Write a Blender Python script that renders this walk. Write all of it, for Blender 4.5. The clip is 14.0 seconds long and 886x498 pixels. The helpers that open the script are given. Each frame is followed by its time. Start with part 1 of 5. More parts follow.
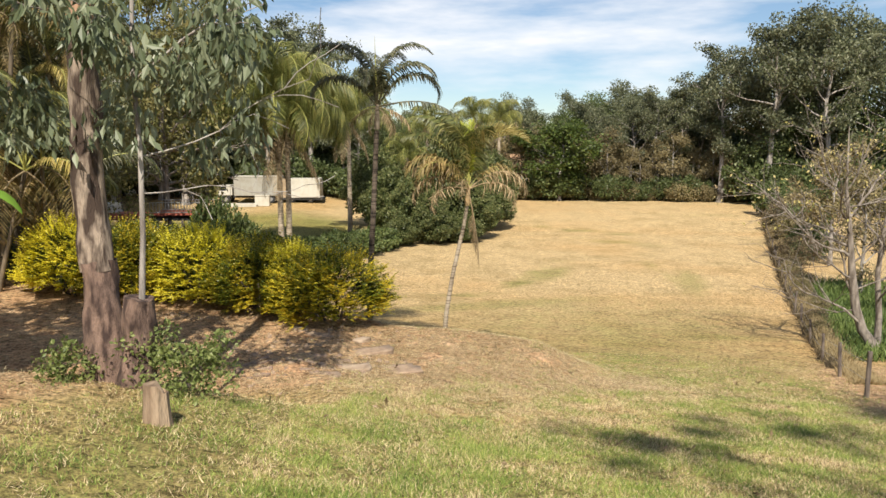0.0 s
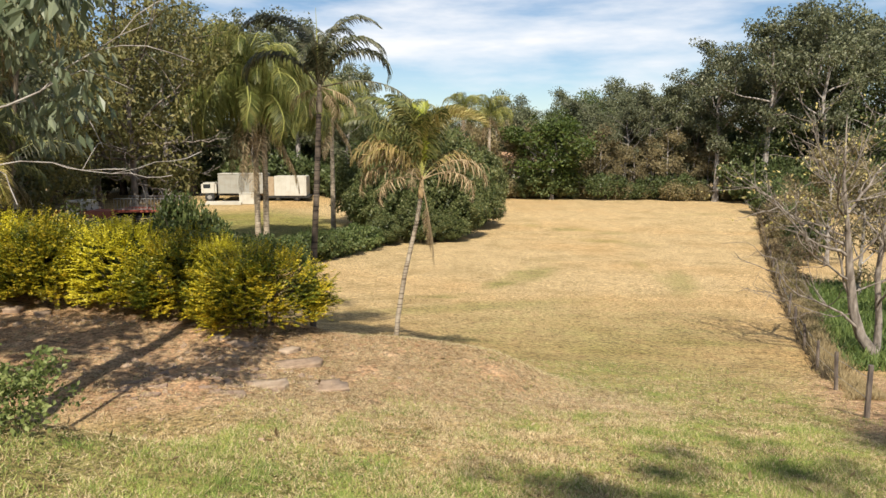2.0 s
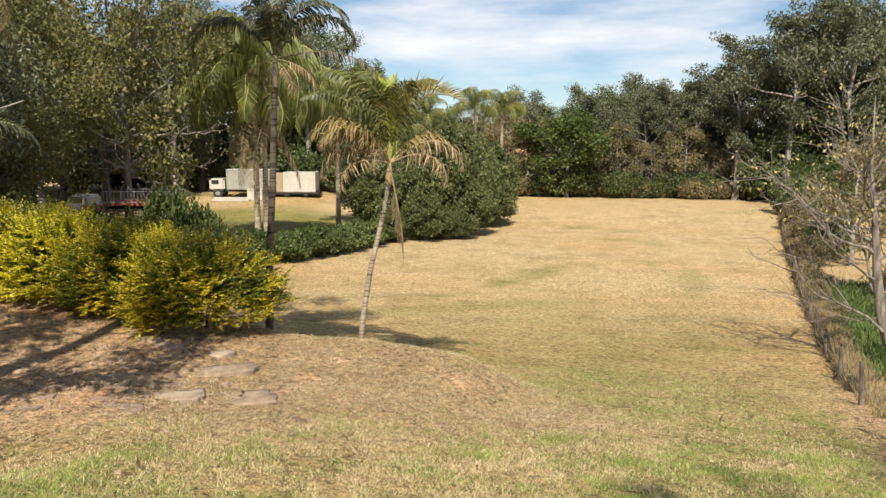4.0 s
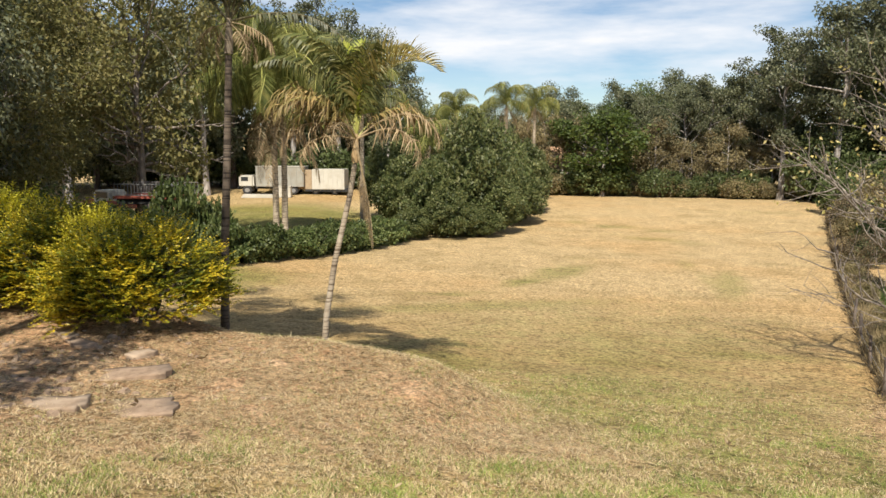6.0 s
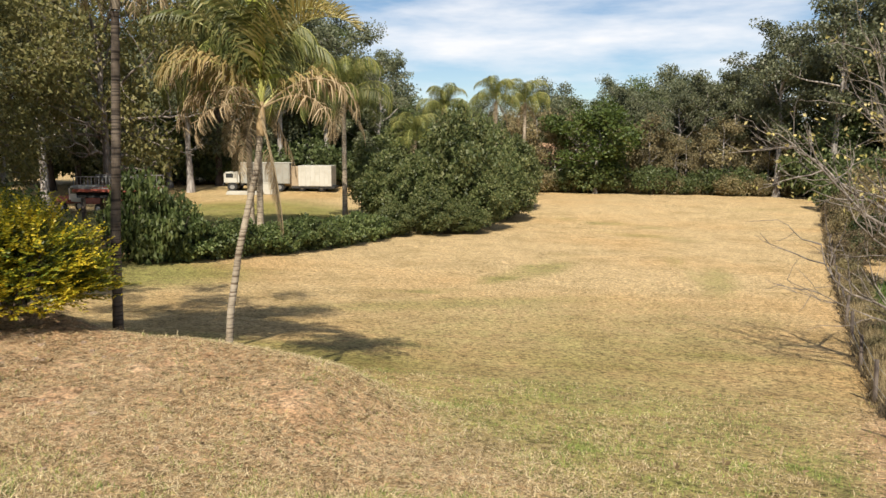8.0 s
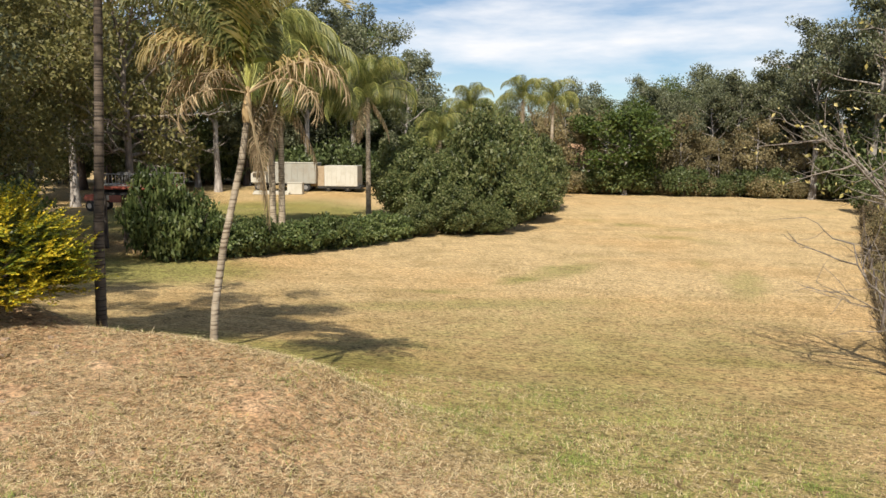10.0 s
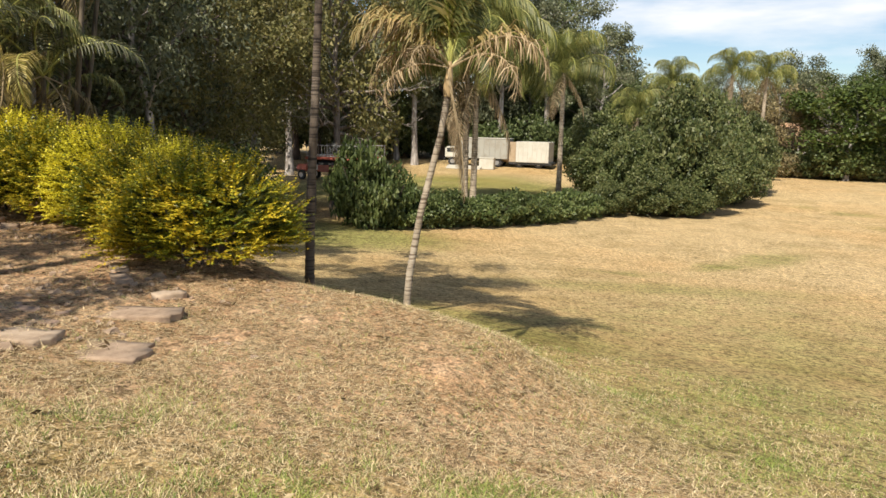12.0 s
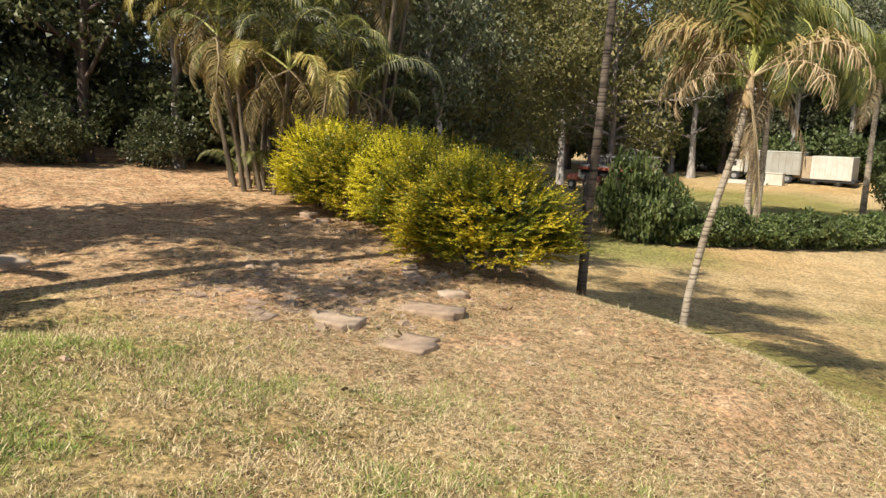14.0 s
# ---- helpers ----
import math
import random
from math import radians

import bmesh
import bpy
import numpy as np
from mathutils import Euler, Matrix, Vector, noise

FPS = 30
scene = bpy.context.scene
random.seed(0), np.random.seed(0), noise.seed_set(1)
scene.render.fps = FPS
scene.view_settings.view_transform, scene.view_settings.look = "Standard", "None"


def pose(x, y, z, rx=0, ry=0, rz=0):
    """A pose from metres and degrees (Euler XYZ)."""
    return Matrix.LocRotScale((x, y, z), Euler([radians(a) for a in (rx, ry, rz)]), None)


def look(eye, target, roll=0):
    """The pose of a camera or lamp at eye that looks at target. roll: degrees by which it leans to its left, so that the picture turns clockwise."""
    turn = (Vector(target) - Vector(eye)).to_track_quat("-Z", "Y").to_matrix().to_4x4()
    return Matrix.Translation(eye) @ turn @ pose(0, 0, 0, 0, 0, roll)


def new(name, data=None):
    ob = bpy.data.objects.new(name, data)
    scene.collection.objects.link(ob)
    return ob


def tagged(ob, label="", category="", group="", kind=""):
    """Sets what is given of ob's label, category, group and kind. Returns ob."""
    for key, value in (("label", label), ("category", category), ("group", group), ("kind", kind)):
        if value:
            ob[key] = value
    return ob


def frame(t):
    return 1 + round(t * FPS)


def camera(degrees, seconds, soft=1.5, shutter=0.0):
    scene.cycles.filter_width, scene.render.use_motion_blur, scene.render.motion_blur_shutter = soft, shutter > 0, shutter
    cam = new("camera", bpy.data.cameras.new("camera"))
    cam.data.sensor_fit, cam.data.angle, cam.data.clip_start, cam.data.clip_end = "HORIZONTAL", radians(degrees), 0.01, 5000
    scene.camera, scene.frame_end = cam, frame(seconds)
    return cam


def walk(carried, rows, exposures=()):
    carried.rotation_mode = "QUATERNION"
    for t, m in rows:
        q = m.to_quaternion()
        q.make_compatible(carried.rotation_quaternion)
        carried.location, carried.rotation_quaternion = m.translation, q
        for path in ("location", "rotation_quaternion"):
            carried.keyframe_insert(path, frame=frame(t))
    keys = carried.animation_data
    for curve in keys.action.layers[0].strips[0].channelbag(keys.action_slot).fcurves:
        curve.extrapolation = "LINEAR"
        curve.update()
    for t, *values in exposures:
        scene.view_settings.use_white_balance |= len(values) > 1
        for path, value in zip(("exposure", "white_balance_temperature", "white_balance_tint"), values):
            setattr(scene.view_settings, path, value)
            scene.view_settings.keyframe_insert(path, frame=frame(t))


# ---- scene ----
cam = camera(63.8, 14.0)
METRES, EYE, TILT, LEAN, TURN = 8.0, 1.5, -8.0, 0.0, 0.0
ROWS = [
    (0.0, 0.0, 0.0, 0.0, 0.0, 0.0, 0.0),
    (0.5, 0.0321, 0.0508, -0.0003, -0.04, 0.03, -0.01),
    (1.0, 0.0623, 0.101, -0.0002, -0.18, 0.02, -0.04),
    (1.5, 0.0845, 0.1517, -0.0017, -0.17, -0.0, -0.08),
    (2.0, 0.1098, 0.1943, -0.0046, -0.17, -0.02, -0.1),
    (2.5, 0.1278, 0.2467, -0.0088, 0.12, -0.02, -0.17),
    (3.0, 0.1522, 0.2913, -0.0118, 0.21, -0.07, -0.23),
    (5.5, 0.2993, 0.5208, -0.0338, 4.11, -0.06, -0.91),
    (6.0, 0.3269, 0.568, -0.0396, 4.57, -0.05, -0.99),
    (6.5, 0.3591, 0.6094, -0.046, 4.6, -0.07, -1.03),
    (7.0, 0.3874, 0.6601, -0.0491, 4.67, -0.1, -1.03),
    (7.5, 0.4135, 0.7089, -0.0542, 4.65, 0.03, -1.0),
    (8.0, 0.4382, 0.7511, -0.0589, 4.53, -0.07, -0.97),
    (10.5, 0.4871, 0.8278, -0.0717, 9.25, -0.02, -1.85),
    (11.0, 0.4873, 0.8277, -0.0736, 12.78, -1.1, -2.53),
    (11.5, 0.4832, 0.8271, -0.0729, 17.23, -2.06, -3.39),
    (12.0, 0.479, 0.8244, -0.0719, 21.93, -2.55, -4.24),
    (12.5, 0.4743, 0.823, -0.0716, 26.68, -2.89, -4.99),
    (13.0, 0.4693, 0.8199, -0.0712, 32.46, -3.32, -5.87),
    (13.5, 0.4649, 0.8169, -0.0711, 37.98, -3.71, -6.63),
    (14.0, 0.4617, 0.8137, -0.0707, 43.14, -3.95, -7.24),
]
walk(cam, [(t, pose(0, 0, EYE, TILT, LEAN, TURN) @ pose(METRES * x, METRES * y, METRES * z, 90 + pitch, roll, yaw)) for t, x, y, z, yaw, pitch, roll in ROWS],
     exposures=((0.0, 0.52), (3.0, 0.47), (8.0, 0.45), (11.0, 0.46), (12.5, 0.58), (14.0, 0.66)))

# ---- light ----
SUN_ELEVATION, SUN_HEADING = 47.0, 181.5
world = bpy.data.worlds.new("sky")
scene.world = world
world.use_nodes = True
wn, wl = world.node_tree.nodes, world.node_tree.links
wn.clear()
sky = wn.new("ShaderNodeTexSky")
sky.sky_type, sky.sun_disc = "NISHITA", False
sky.sun_elevation, sky.sun_rotation = radians(SUN_ELEVATION), radians(SUN_HEADING)
sky.air_density, sky.dust_density, sky.ozone_density = 1.0, 0.15, 3.0
wcoord = wn.new("ShaderNodeTexCoord")
wmap = wn.new("ShaderNodeMapping")
wmap.inputs["Scale"].default_value = (1.8, 1.8, 9.0)
wl.new(wcoord.outputs["Generated"], wmap.inputs["Vector"])
cloud = wn.new("ShaderNodeTexNoise")
cloud.inputs["Scale"].default_value, cloud.inputs["Detail"].default_value, cloud.inputs["Roughness"].default_value = 1.3, 8.0, 0.55
wl.new(wmap.outputs[0], cloud.inputs["Vector"])
cramp = wn.new("ShaderNodeValToRGB")
cramp.color_ramp.elements[0].position, cramp.color_ramp.elements[1].position = 0.47, 0.66
wl.new(cloud.outputs["Fac"], cramp.inputs["Fac"])
cmix = wn.new("ShaderNodeMix")
cmix.data_type = "RGBA"
cmix.inputs["B"].default_value = (9.2, 9.3, 9.6, 1)
wl.new(cramp.outputs["Color"], cmix.inputs["Factor"])
wl.new(sky.outputs[0], cmix.inputs["A"])
wback = wn.new("ShaderNodeBackground")
wback.inputs["Strength"].default_value = 0.078
wl.new(cmix.outputs["Result"], wback.inputs["Color"])
wout = wn.new("ShaderNodeOutputWorld")
wl.new(wback.outputs[0], wout.inputs["Surface"])

sun = new("sun", bpy.data.lights.new("sun", "SUN"))
sun.data.energy, sun.data.angle, sun.data.color = 5.0, radians(0.55), (1.0, 0.92, 0.78)
head = radians(SUN_HEADING)
sun_way = Vector((math.sin(head) * math.cos(radians(SUN_ELEVATION)), math.cos(head) * math.cos(radians(SUN_ELEVATION)), math.sin(radians(SUN_ELEVATION))))
sun.matrix_world = look(sun_way * 60, (0, 0, 0))


# ---- materials ----
def material(name, rough=0.8):
    m = bpy.data.materials.new(name)
    m.use_nodes = True
    bsdf = m.node_tree.nodes["Principled BSDF"]
    bsdf.inputs["Roughness"].default_value = rough
    return m, m.node_tree.nodes, m.node_tree.links, bsdf


def noise_tex(n, l, scale, detail=4.0, stretch=None, source="Object", rough=0.5):
    c = n.new("ShaderNodeTexCoord")
    t = n.new("ShaderNodeTexNoise")
    t.inputs["Scale"].default_value, t.inputs["Detail"].default_value, t.inputs["Roughness"].default_value = scale, detail, rough
    if stretch:
        mp = n.new("ShaderNodeMapping")
        mp.inputs["Scale"].default_value = stretch
        l.new(c.outputs[source], mp.inputs["Vector"])
        l.new(mp.outputs[0], t.inputs["Vector"])
    else:
        l.new(c.outputs[source], t.inputs["Vector"])
    return t.outputs["Fac"]


def ramp(n, l, fac, stops):
    r = n.new("ShaderNodeValToRGB")
    e = r.color_ramp.elements
    while len(e) < len(stops):
        e.new(0.5)
    for el, (pos, col) in zip(e, stops):
        el.position, el.color = pos, (*col, 1) if len(col) == 3 else col
    l.new(fac, r.inputs["Fac"])
    return r.outputs["Color"]


def mix(n, l, fac, a, b, mode="MIX"):
    m = n.new("ShaderNodeMix")
    m.data_type, m.blend_type = "RGBA", mode
    for key, value in (("Factor", fac), ("A", a), ("B", b)):
        if isinstance(value, bpy.types.NodeSocket):
            l.new(value, m.inputs[key])
        elif isinstance(value, (int, float)):
            m.inputs[key].default_value = value
        else:
            m.inputs[key].default_value = (*value, 1)
    return m.outputs["Result"]


def bump(n, l, bsdf, height, strength=0.4, distance=0.02):
    b = n.new("ShaderNodeBump")
    b.inputs["Strength"].default_value, b.inputs["Distance"].default_value = strength, distance
    l.new(height, b.inputs["Height"])
    l.new(b.outputs[0], bsdf.inputs["Normal"])


def leaf_material(name, stops, rough=0.5, through_light=0.3, patch=0.6, patch_scale=0.9):
    """Leaves: one colour per leaf out of the stops, shifted in patches, with some light through them."""
    m, n, l, bsdf = material(name, rough)
    geo = n.new("ShaderNodeNewGeometry")
    info = n.new("ShaderNodeObjectInfo")
    add = n.new("ShaderNodeMath")
    add.operation = "MULTIPLY_ADD"
    l.new(geo.outputs["Random Per Island"], add.inputs[0])
    add.inputs[1].default_value = 1 - patch
    nz = noise_tex(n, l, patch_scale, 3)
    mul = n.new("ShaderNodeMath")
    mul.operation = "MULTIPLY"
    mul.inputs[1].default_value = patch
    l.new(nz, mul.inputs[0])
    l.new(mul.outputs[0], add.inputs[2])
    col = ramp(n, l, add.outputs[0], stops)
    hsv = n.new("ShaderNodeHueSaturation")
    l.new(col, hsv.inputs["Color"])
    mr = n.new("ShaderNodeMapRange")
    mr.inputs["To Min"].default_value, mr.inputs["To Max"].default_value = 0.8, 1.2
    l.new(info.outputs["Random"], mr.inputs["Value"])
    l.new(mr.outputs[0], hsv.inputs["Value"])
    l.new(hsv.outputs[0], bsdf.inputs["Base Color"])
    bsdf.inputs["Specular IOR Level"].default_value = 0.35
    if through_light:
        tr = n.new("ShaderNodeBsdfTranslucent")
        l.new(hsv.outputs[0], tr.inputs["Color"])
        ms = n.new("ShaderNodeMixShader")
        ms.inputs[0].default_value = through_light
        l.new(bsdf.outputs[0], ms.inputs[1])
        l.new(tr.outputs[0], ms.inputs[2])
        l.new(ms.outputs[0], n["Material Output"].inputs["Surface"])
    return m


def bark_material(name, dark, light, scale=6.0, low=0.35, high=0.65, strength=0.6):
    m, n, l, bsdf = material(name, 0.9)
    a = noise_tex(n, l, scale, 6, (1, 1, 0.25))
    col = ramp(n, l, a, [(low, dark), (high, light)])
    fine = noise_tex(n, l, scale * 9, 4, (1, 1, 0.2))
    col = mix(n, l, 0.35, col, ramp(n, l, fine, [(0.3, (0.3, 0.3, 0.3)), (0.7, (1, 1, 1))]), "MULTIPLY")
    l.new(col, bsdf.inputs["Base Color"])
    bump(n, l, bsdf, fine, strength, 0.02)
    return m


def ringed_bark(name, dark, light, scale=2.2):
    """Palm trunk: uneven rings of leaf scars and fine cracks."""
    m, n, l, bsdf = material(name, 0.9)
    rings = noise_tex(n, l, scale, 4, (0.6, 0.6, 11.0), rough=0.6)
    col = ramp(n, l, rings, [(0.40, dark), (0.47, light), (0.60, light), (0.66, dark)])
    blotch = noise_tex(n, l, 3.0, 5)
    col = mix(n, l, 0.6, col, ramp(n, l, blotch, [(0.38, (0.45, 0.40, 0.34)), (0.58, (1, 1, 1))]), "MULTIPLY")
    l.new(col, bsdf.inputs["Base Color"])
    bump(n, l, bsdf, rings, 0.8, 0.02)
    return m


def plain_material(name, col, rough=0.6, metal=0.0, grime=(0.6, 0.55, 0.5), scale=3.0, amount=0.5):
    m, n, l, bsdf = material(name, rough)
    bsdf.inputs["Metallic"].default_value = metal
    f = noise_tex(n, l, scale, 7, rough=0.65)
    c = mix(n, l, ramp(n, l, f, [(0.45, (0, 0, 0)), (0.75, (amount, amount, amount))]), col, [a * b for a, b in zip(col, grime)])
    l.new(c, bsdf.inputs["Base Color"])
    bump(n, l, bsdf, noise_tex(n, l, scale * 14, 3), 0.15, 0.005)
    return m


def ground_material():
    m, n, l, bsdf = material("ground", 0.95)
    bsdf.inputs["Specular IOR Level"].default_value = 0.15
    mid = noise_tex(n, l, 2.3, 6, rough=0.65)
    fine = noise_tex(n, l, 26, 6, rough=0.75)

    def layer(name):
        a = n.new("ShaderNodeAttribute")
        a.attribute_name = name
        return a.outputs["Fac"]

    straw = ramp(n, l, mid, [(0.3, (0.36, 0.25, 0.13)), (0.5, (0.46, 0.34, 0.18)), (0.72, (0.56, 0.43, 0.24))])
    field = ramp(n, l, mid, [(0.3, (0.46, 0.34, 0.19)), (0.7, (0.60, 0.46, 0.285))])
    green = ramp(n, l, mid, [(0.3, (0.15, 0.16, 0.045)), (0.7, (0.36, 0.335, 0.13))])
    dirt = ramp(n, l, mid, [(0.3, (0.36, 0.21, 0.13)), (0.5, (0.50, 0.325, 0.205)), (0.7, (0.62, 0.45, 0.31))])
    lush = ramp(n, l, mid, [(0.3, (0.07, 0.11, 0.03)), (0.7, (0.16, 0.22, 0.06))])

    col = mix(n, l, layer("far_field"), straw, field)
    half = n.new("ShaderNodeMath")
    half.operation = "MULTIPLY_ADD"
    l.new(fine, half.inputs[0])
    half.inputs[1].default_value = 0.5
    l.new(mid, half.inputs[2])
    for name, c in (("green", green), ("dirt", dirt), ("lush", lush)):
        s = n.new("ShaderNodeMath")
        s.operation = "MULTIPLY_ADD"
        l.new(half.outputs[0], s.inputs[0])
        s.inputs[1].default_value = 0.8
        l.new(layer(name), s.inputs[2])
        sub = n.new("ShaderNodeMapRange")
        sub.inputs["From Min"].default_value, sub.inputs["From Max"].default_value = 0.85, 1.35
        l.new(s.outputs[0], sub.inputs["Value"])
        col = mix(n, l, sub.outputs[0], col, c)
    warm = noise_tex(n, l, 0.11, 4)
    col = mix(n, l, ramp(n, l, warm, [(0.46, (0, 0, 0)), (0.66, (0.55, 0.55, 0.55))]), col, (1.0, 0.86, 0.70), "MULTIPLY")
    clod = noise_tex(n, l, 9, 6, rough=0.8)
    col = mix(n, l, 0.9, col, ramp(n, l, clod, [(0.40, (0.26, 0.25, 0.20)), (0.48, (0.90, 0.89, 0.84)), (0.60, (1.36, 1.32, 1.23))]), "MULTIPLY")
    col = mix(n, l, 0.8, col, ramp(n, l, fine, [(0.38, (0.20, 0.18, 0.15)), (0.5, (0.95, 0.95, 0.92)), (0.64, (1.5, 1.45, 1.33))]), "MULTIPLY")
    tuft = noise_tex(n, l, 3.2, 5, rough=0.75)
    col = mix(n, l, ramp(n, l, tuft, [(0.56, (0, 0, 0)), (0.66, (0.6, 0.6, 0.6))]), col, (0.62, 0.66, 0.48), "MULTIPLY")
    patchy = noise_tex(n, l, 0.55, 7, rough=0.62)
    col = mix(n, l, 0.6, col, ramp(n, l, patchy, [(0.36, (0.70, 0.70, 0.60)), (0.5, (1.0, 1.0, 0.97)), (0.62, (1.1, 1.07, 1.03))]), "MULTIPLY")
    l.new(col, bsdf.inputs["Base Color"])
    bump(n, l, bsdf, fine, 0.8, 0.04)
    return m


GROUND = ground_material()
BARK_GUM = bark_material("gum_bark", (0.06, 0.038, 0.028), (0.38, 0.30, 0.235), 9.0, 0.46, 0.60, 1.0)
BARK_ROOT = bark_material("fibrous_bark", (0.055, 0.032, 0.026), (0.26, 0.17, 0.13), 12.0, 0.4, 0.62, 1.0)
BARK_SMOOTH = bark_material("smooth_gum_bark", (0.40, 0.22, 0.13), (0.55, 0.38, 0.27), 2.0, 0.3, 0.7, 0.2)
BARK_DARK = bark_material("dark_bark", (0.05, 0.035, 0.028), (0.16, 0.12, 0.10), 5.0)
BARK_PALM_DARK = ringed_bark("dark_palm_bark", (0.035, 0.026, 0.02), (0.14, 0.11, 0.085))
BARK_PALE = bark_material("pale_bark", (0.20, 0.17, 0.15), (0.50, 0.46, 0.42), 6.0)
BARK_DEAD = bark_material("dead_bark", (0.13, 0.105, 0.085), (0.36, 0.31, 0.265), 10.0)
BARK_CANE = bark_material("cane_bark", (0.06, 0.045, 0.03), (0.24, 0.19, 0.13), 5.0)
PALM_BARK = ringed_bark("palm_bark", (0.15, 0.11, 0.075), (0.40, 0.34, 0.26))
CUT_WOOD = bark_material("cut_wood", (0.17, 0.11, 0.07), (0.46, 0.34, 0.23), 8.0)
POST_WOOD = bark_material("post_wood", (0.10, 0.08, 0.07), (0.26, 0.21, 0.17), 10.0)
LEAF_GUM = leaf_material("gum_leaf", [(0.25, (0.055, 0.068, 0.034)), (0.5, (0.125, 0.138, 0.072)), (0.75, (0.26, 0.265, 0.155))], 0.45)
LEAF_GUM_NEAR = leaf_material("near_gum_leaf", [(0.2, (0.07, 0.10, 0.045)), (0.5, (0.20, 0.24, 0.14)), (0.85, (0.42, 0.45, 0.30))], 0.4)
LEAF_OLIVE = leaf_material("olive_leaf", [(0.25, (0.08, 0.085, 0.025)), (0.5, (0.19, 0.18, 0.06)), (0.8, (0.32, 0.27, 0.11))], 0.55)
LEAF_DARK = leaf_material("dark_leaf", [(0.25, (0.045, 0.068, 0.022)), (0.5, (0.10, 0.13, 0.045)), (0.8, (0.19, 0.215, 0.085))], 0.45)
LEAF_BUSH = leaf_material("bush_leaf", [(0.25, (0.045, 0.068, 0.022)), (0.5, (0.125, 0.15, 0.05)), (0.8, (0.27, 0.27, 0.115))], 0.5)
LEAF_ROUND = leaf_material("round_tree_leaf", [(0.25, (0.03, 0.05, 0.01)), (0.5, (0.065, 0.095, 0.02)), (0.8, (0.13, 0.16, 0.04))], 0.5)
# Foliage colour darkened to carry the deep shade inside the grove.
LEAF_SHADE_TONE = leaf_material("shade_toned_leaf", [(0.25, (0.028, 0.040, 0.017)), (0.5, (0.08, 0.095, 0.04)), (0.8, (0.24, 0.25, 0.125))], 0.4)
LEAF_SHOOT = leaf_material("shoot_leaf", [(0.25, (0.07, 0.10, 0.025)), (0.5, (0.16, 0.20, 0.055)), (0.8, (0.32, 0.35, 0.13))], 0.5)
LEAF_ROW = leaf_material("row_leaf", [(0.25, (0.035, 0.055, 0.016)), (0.5, (0.095, 0.13, 0.038)), (0.8, (0.23, 0.25, 0.09))], 0.5)
LEAF_VERGE = leaf_material("verge_grass", [(0.25, (0.20, 0.15, 0.07)), (0.5, (0.40, 0.31, 0.16)), (0.8, (0.58, 0.46, 0.27))], 0.7)
LEAF_DRY = leaf_material("dry_leaf", [(0.25, (0.12, 0.10, 0.05)), (0.5, (0.24, 0.20, 0.10)), (0.8, (0.36, 0.29, 0.16))], 0.7)
LEAF_GOLD = leaf_material("gold_leaf", [(0.33, (0.10, 0.15, 0.02)), (0.50, (0.34, 0.31, 0.025)), (0.62, (0.64, 0.48, 0.03)), (0.85, (0.76, 0.57, 0.07))], 0.4, 0.3, 0.75, 1.6)
LEAF_GOLD_BRIGHT = leaf_material("bright_gold_leaf", [(0.24, (0.24, 0.27, 0.02)), (0.40, (0.62, 0.55, 0.03)), (0.8, (0.80, 0.70, 0.09))], 0.4, 0.35, 0.75, 1.6)
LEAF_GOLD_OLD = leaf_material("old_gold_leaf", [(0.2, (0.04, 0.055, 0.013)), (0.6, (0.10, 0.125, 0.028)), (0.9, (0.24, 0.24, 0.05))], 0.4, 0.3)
FROND_GREEN = leaf_material("green_frond", [(0.2, (0.06, 0.08, 0.025)), (0.5, (0.13, 0.145, 0.045)), (0.8, (0.30, 0.27, 0.10))], 0.45, 0.3, 0.5, 2.0)
FROND_QUEEN = leaf_material("queen_frond", [(0.2, (0.055, 0.075, 0.018)), (0.5, (0.13, 0.155, 0.04)), (0.8, (0.32, 0.29, 0.09))], 0.45, 0.25, 0.5, 0.6)
FROND_DULL = leaf_material("dull_frond", [(0.2, (0.035, 0.045, 0.02)), (0.5, (0.08, 0.088, 0.045)), (0.8, (0.20, 0.19, 0.11))], 0.45, 0.25, 0.5, 2.0)
FROND_YELLOW = leaf_material("yellow_frond", [(0.2, (0.34, 0.31, 0.08)), (0.5, (0.60, 0.50, 0.18)), (0.8, (0.78, 0.66, 0.33))], 0.45, 0.35, 0.5, 2.0)
FROND_LIME = leaf_material("lime_frond", [(0.2, (0.20, 0.24, 0.03)), (0.5, (0.38, 0.42, 0.05)), (0.8, (0.55, 0.54, 0.12))], 0.45, 0.35, 0.5, 2.0)
FROND_OLIVE = leaf_material("olive_frond", [(0.2, (0.12, 0.10, 0.035)), (0.5, (0.26, 0.20, 0.075)), (0.8, (0.42, 0.30, 0.13))], 0.55, 0.25, 0.5, 2.0)
FROND_CANE = leaf_material("cane_frond", [(0.2, (0.20, 0.18, 0.04)), (0.5, (0.42, 0.34, 0.10)), (0.8, (0.62, 0.50, 0.22))], 0.45, 0.3, 0.5, 2.0)
STALK_DARK = plain_material("dark_stalk", (0.10, 0.085, 0.04), 0.6)
FROND_DRY = leaf_material("dry_frond", [(0.2, (0.13, 0.09, 0.045)), (0.5, (0.30, 0.215, 0.12)), (0.8, (0.50, 0.39, 0.24))], 0.75, 0.2, 0.4, 3.0)
STALK_GREEN = plain_material("green_stalk", (0.34, 0.34, 0.09), 0.5)
STALK_DRY = plain_material("dry_stalk", (0.34, 0.26, 0.15), 0.8)
SHAFT = plain_material("crownshaft", (0.42, 0.30, 0.16), 0.45, scale=9.0)
LEAF_BANANA = leaf_material("banana_leaf", [(0.3, (0.12, 0.26, 0.03)), (0.7, (0.24, 0.40, 0.06))], 0.4, 0.35)
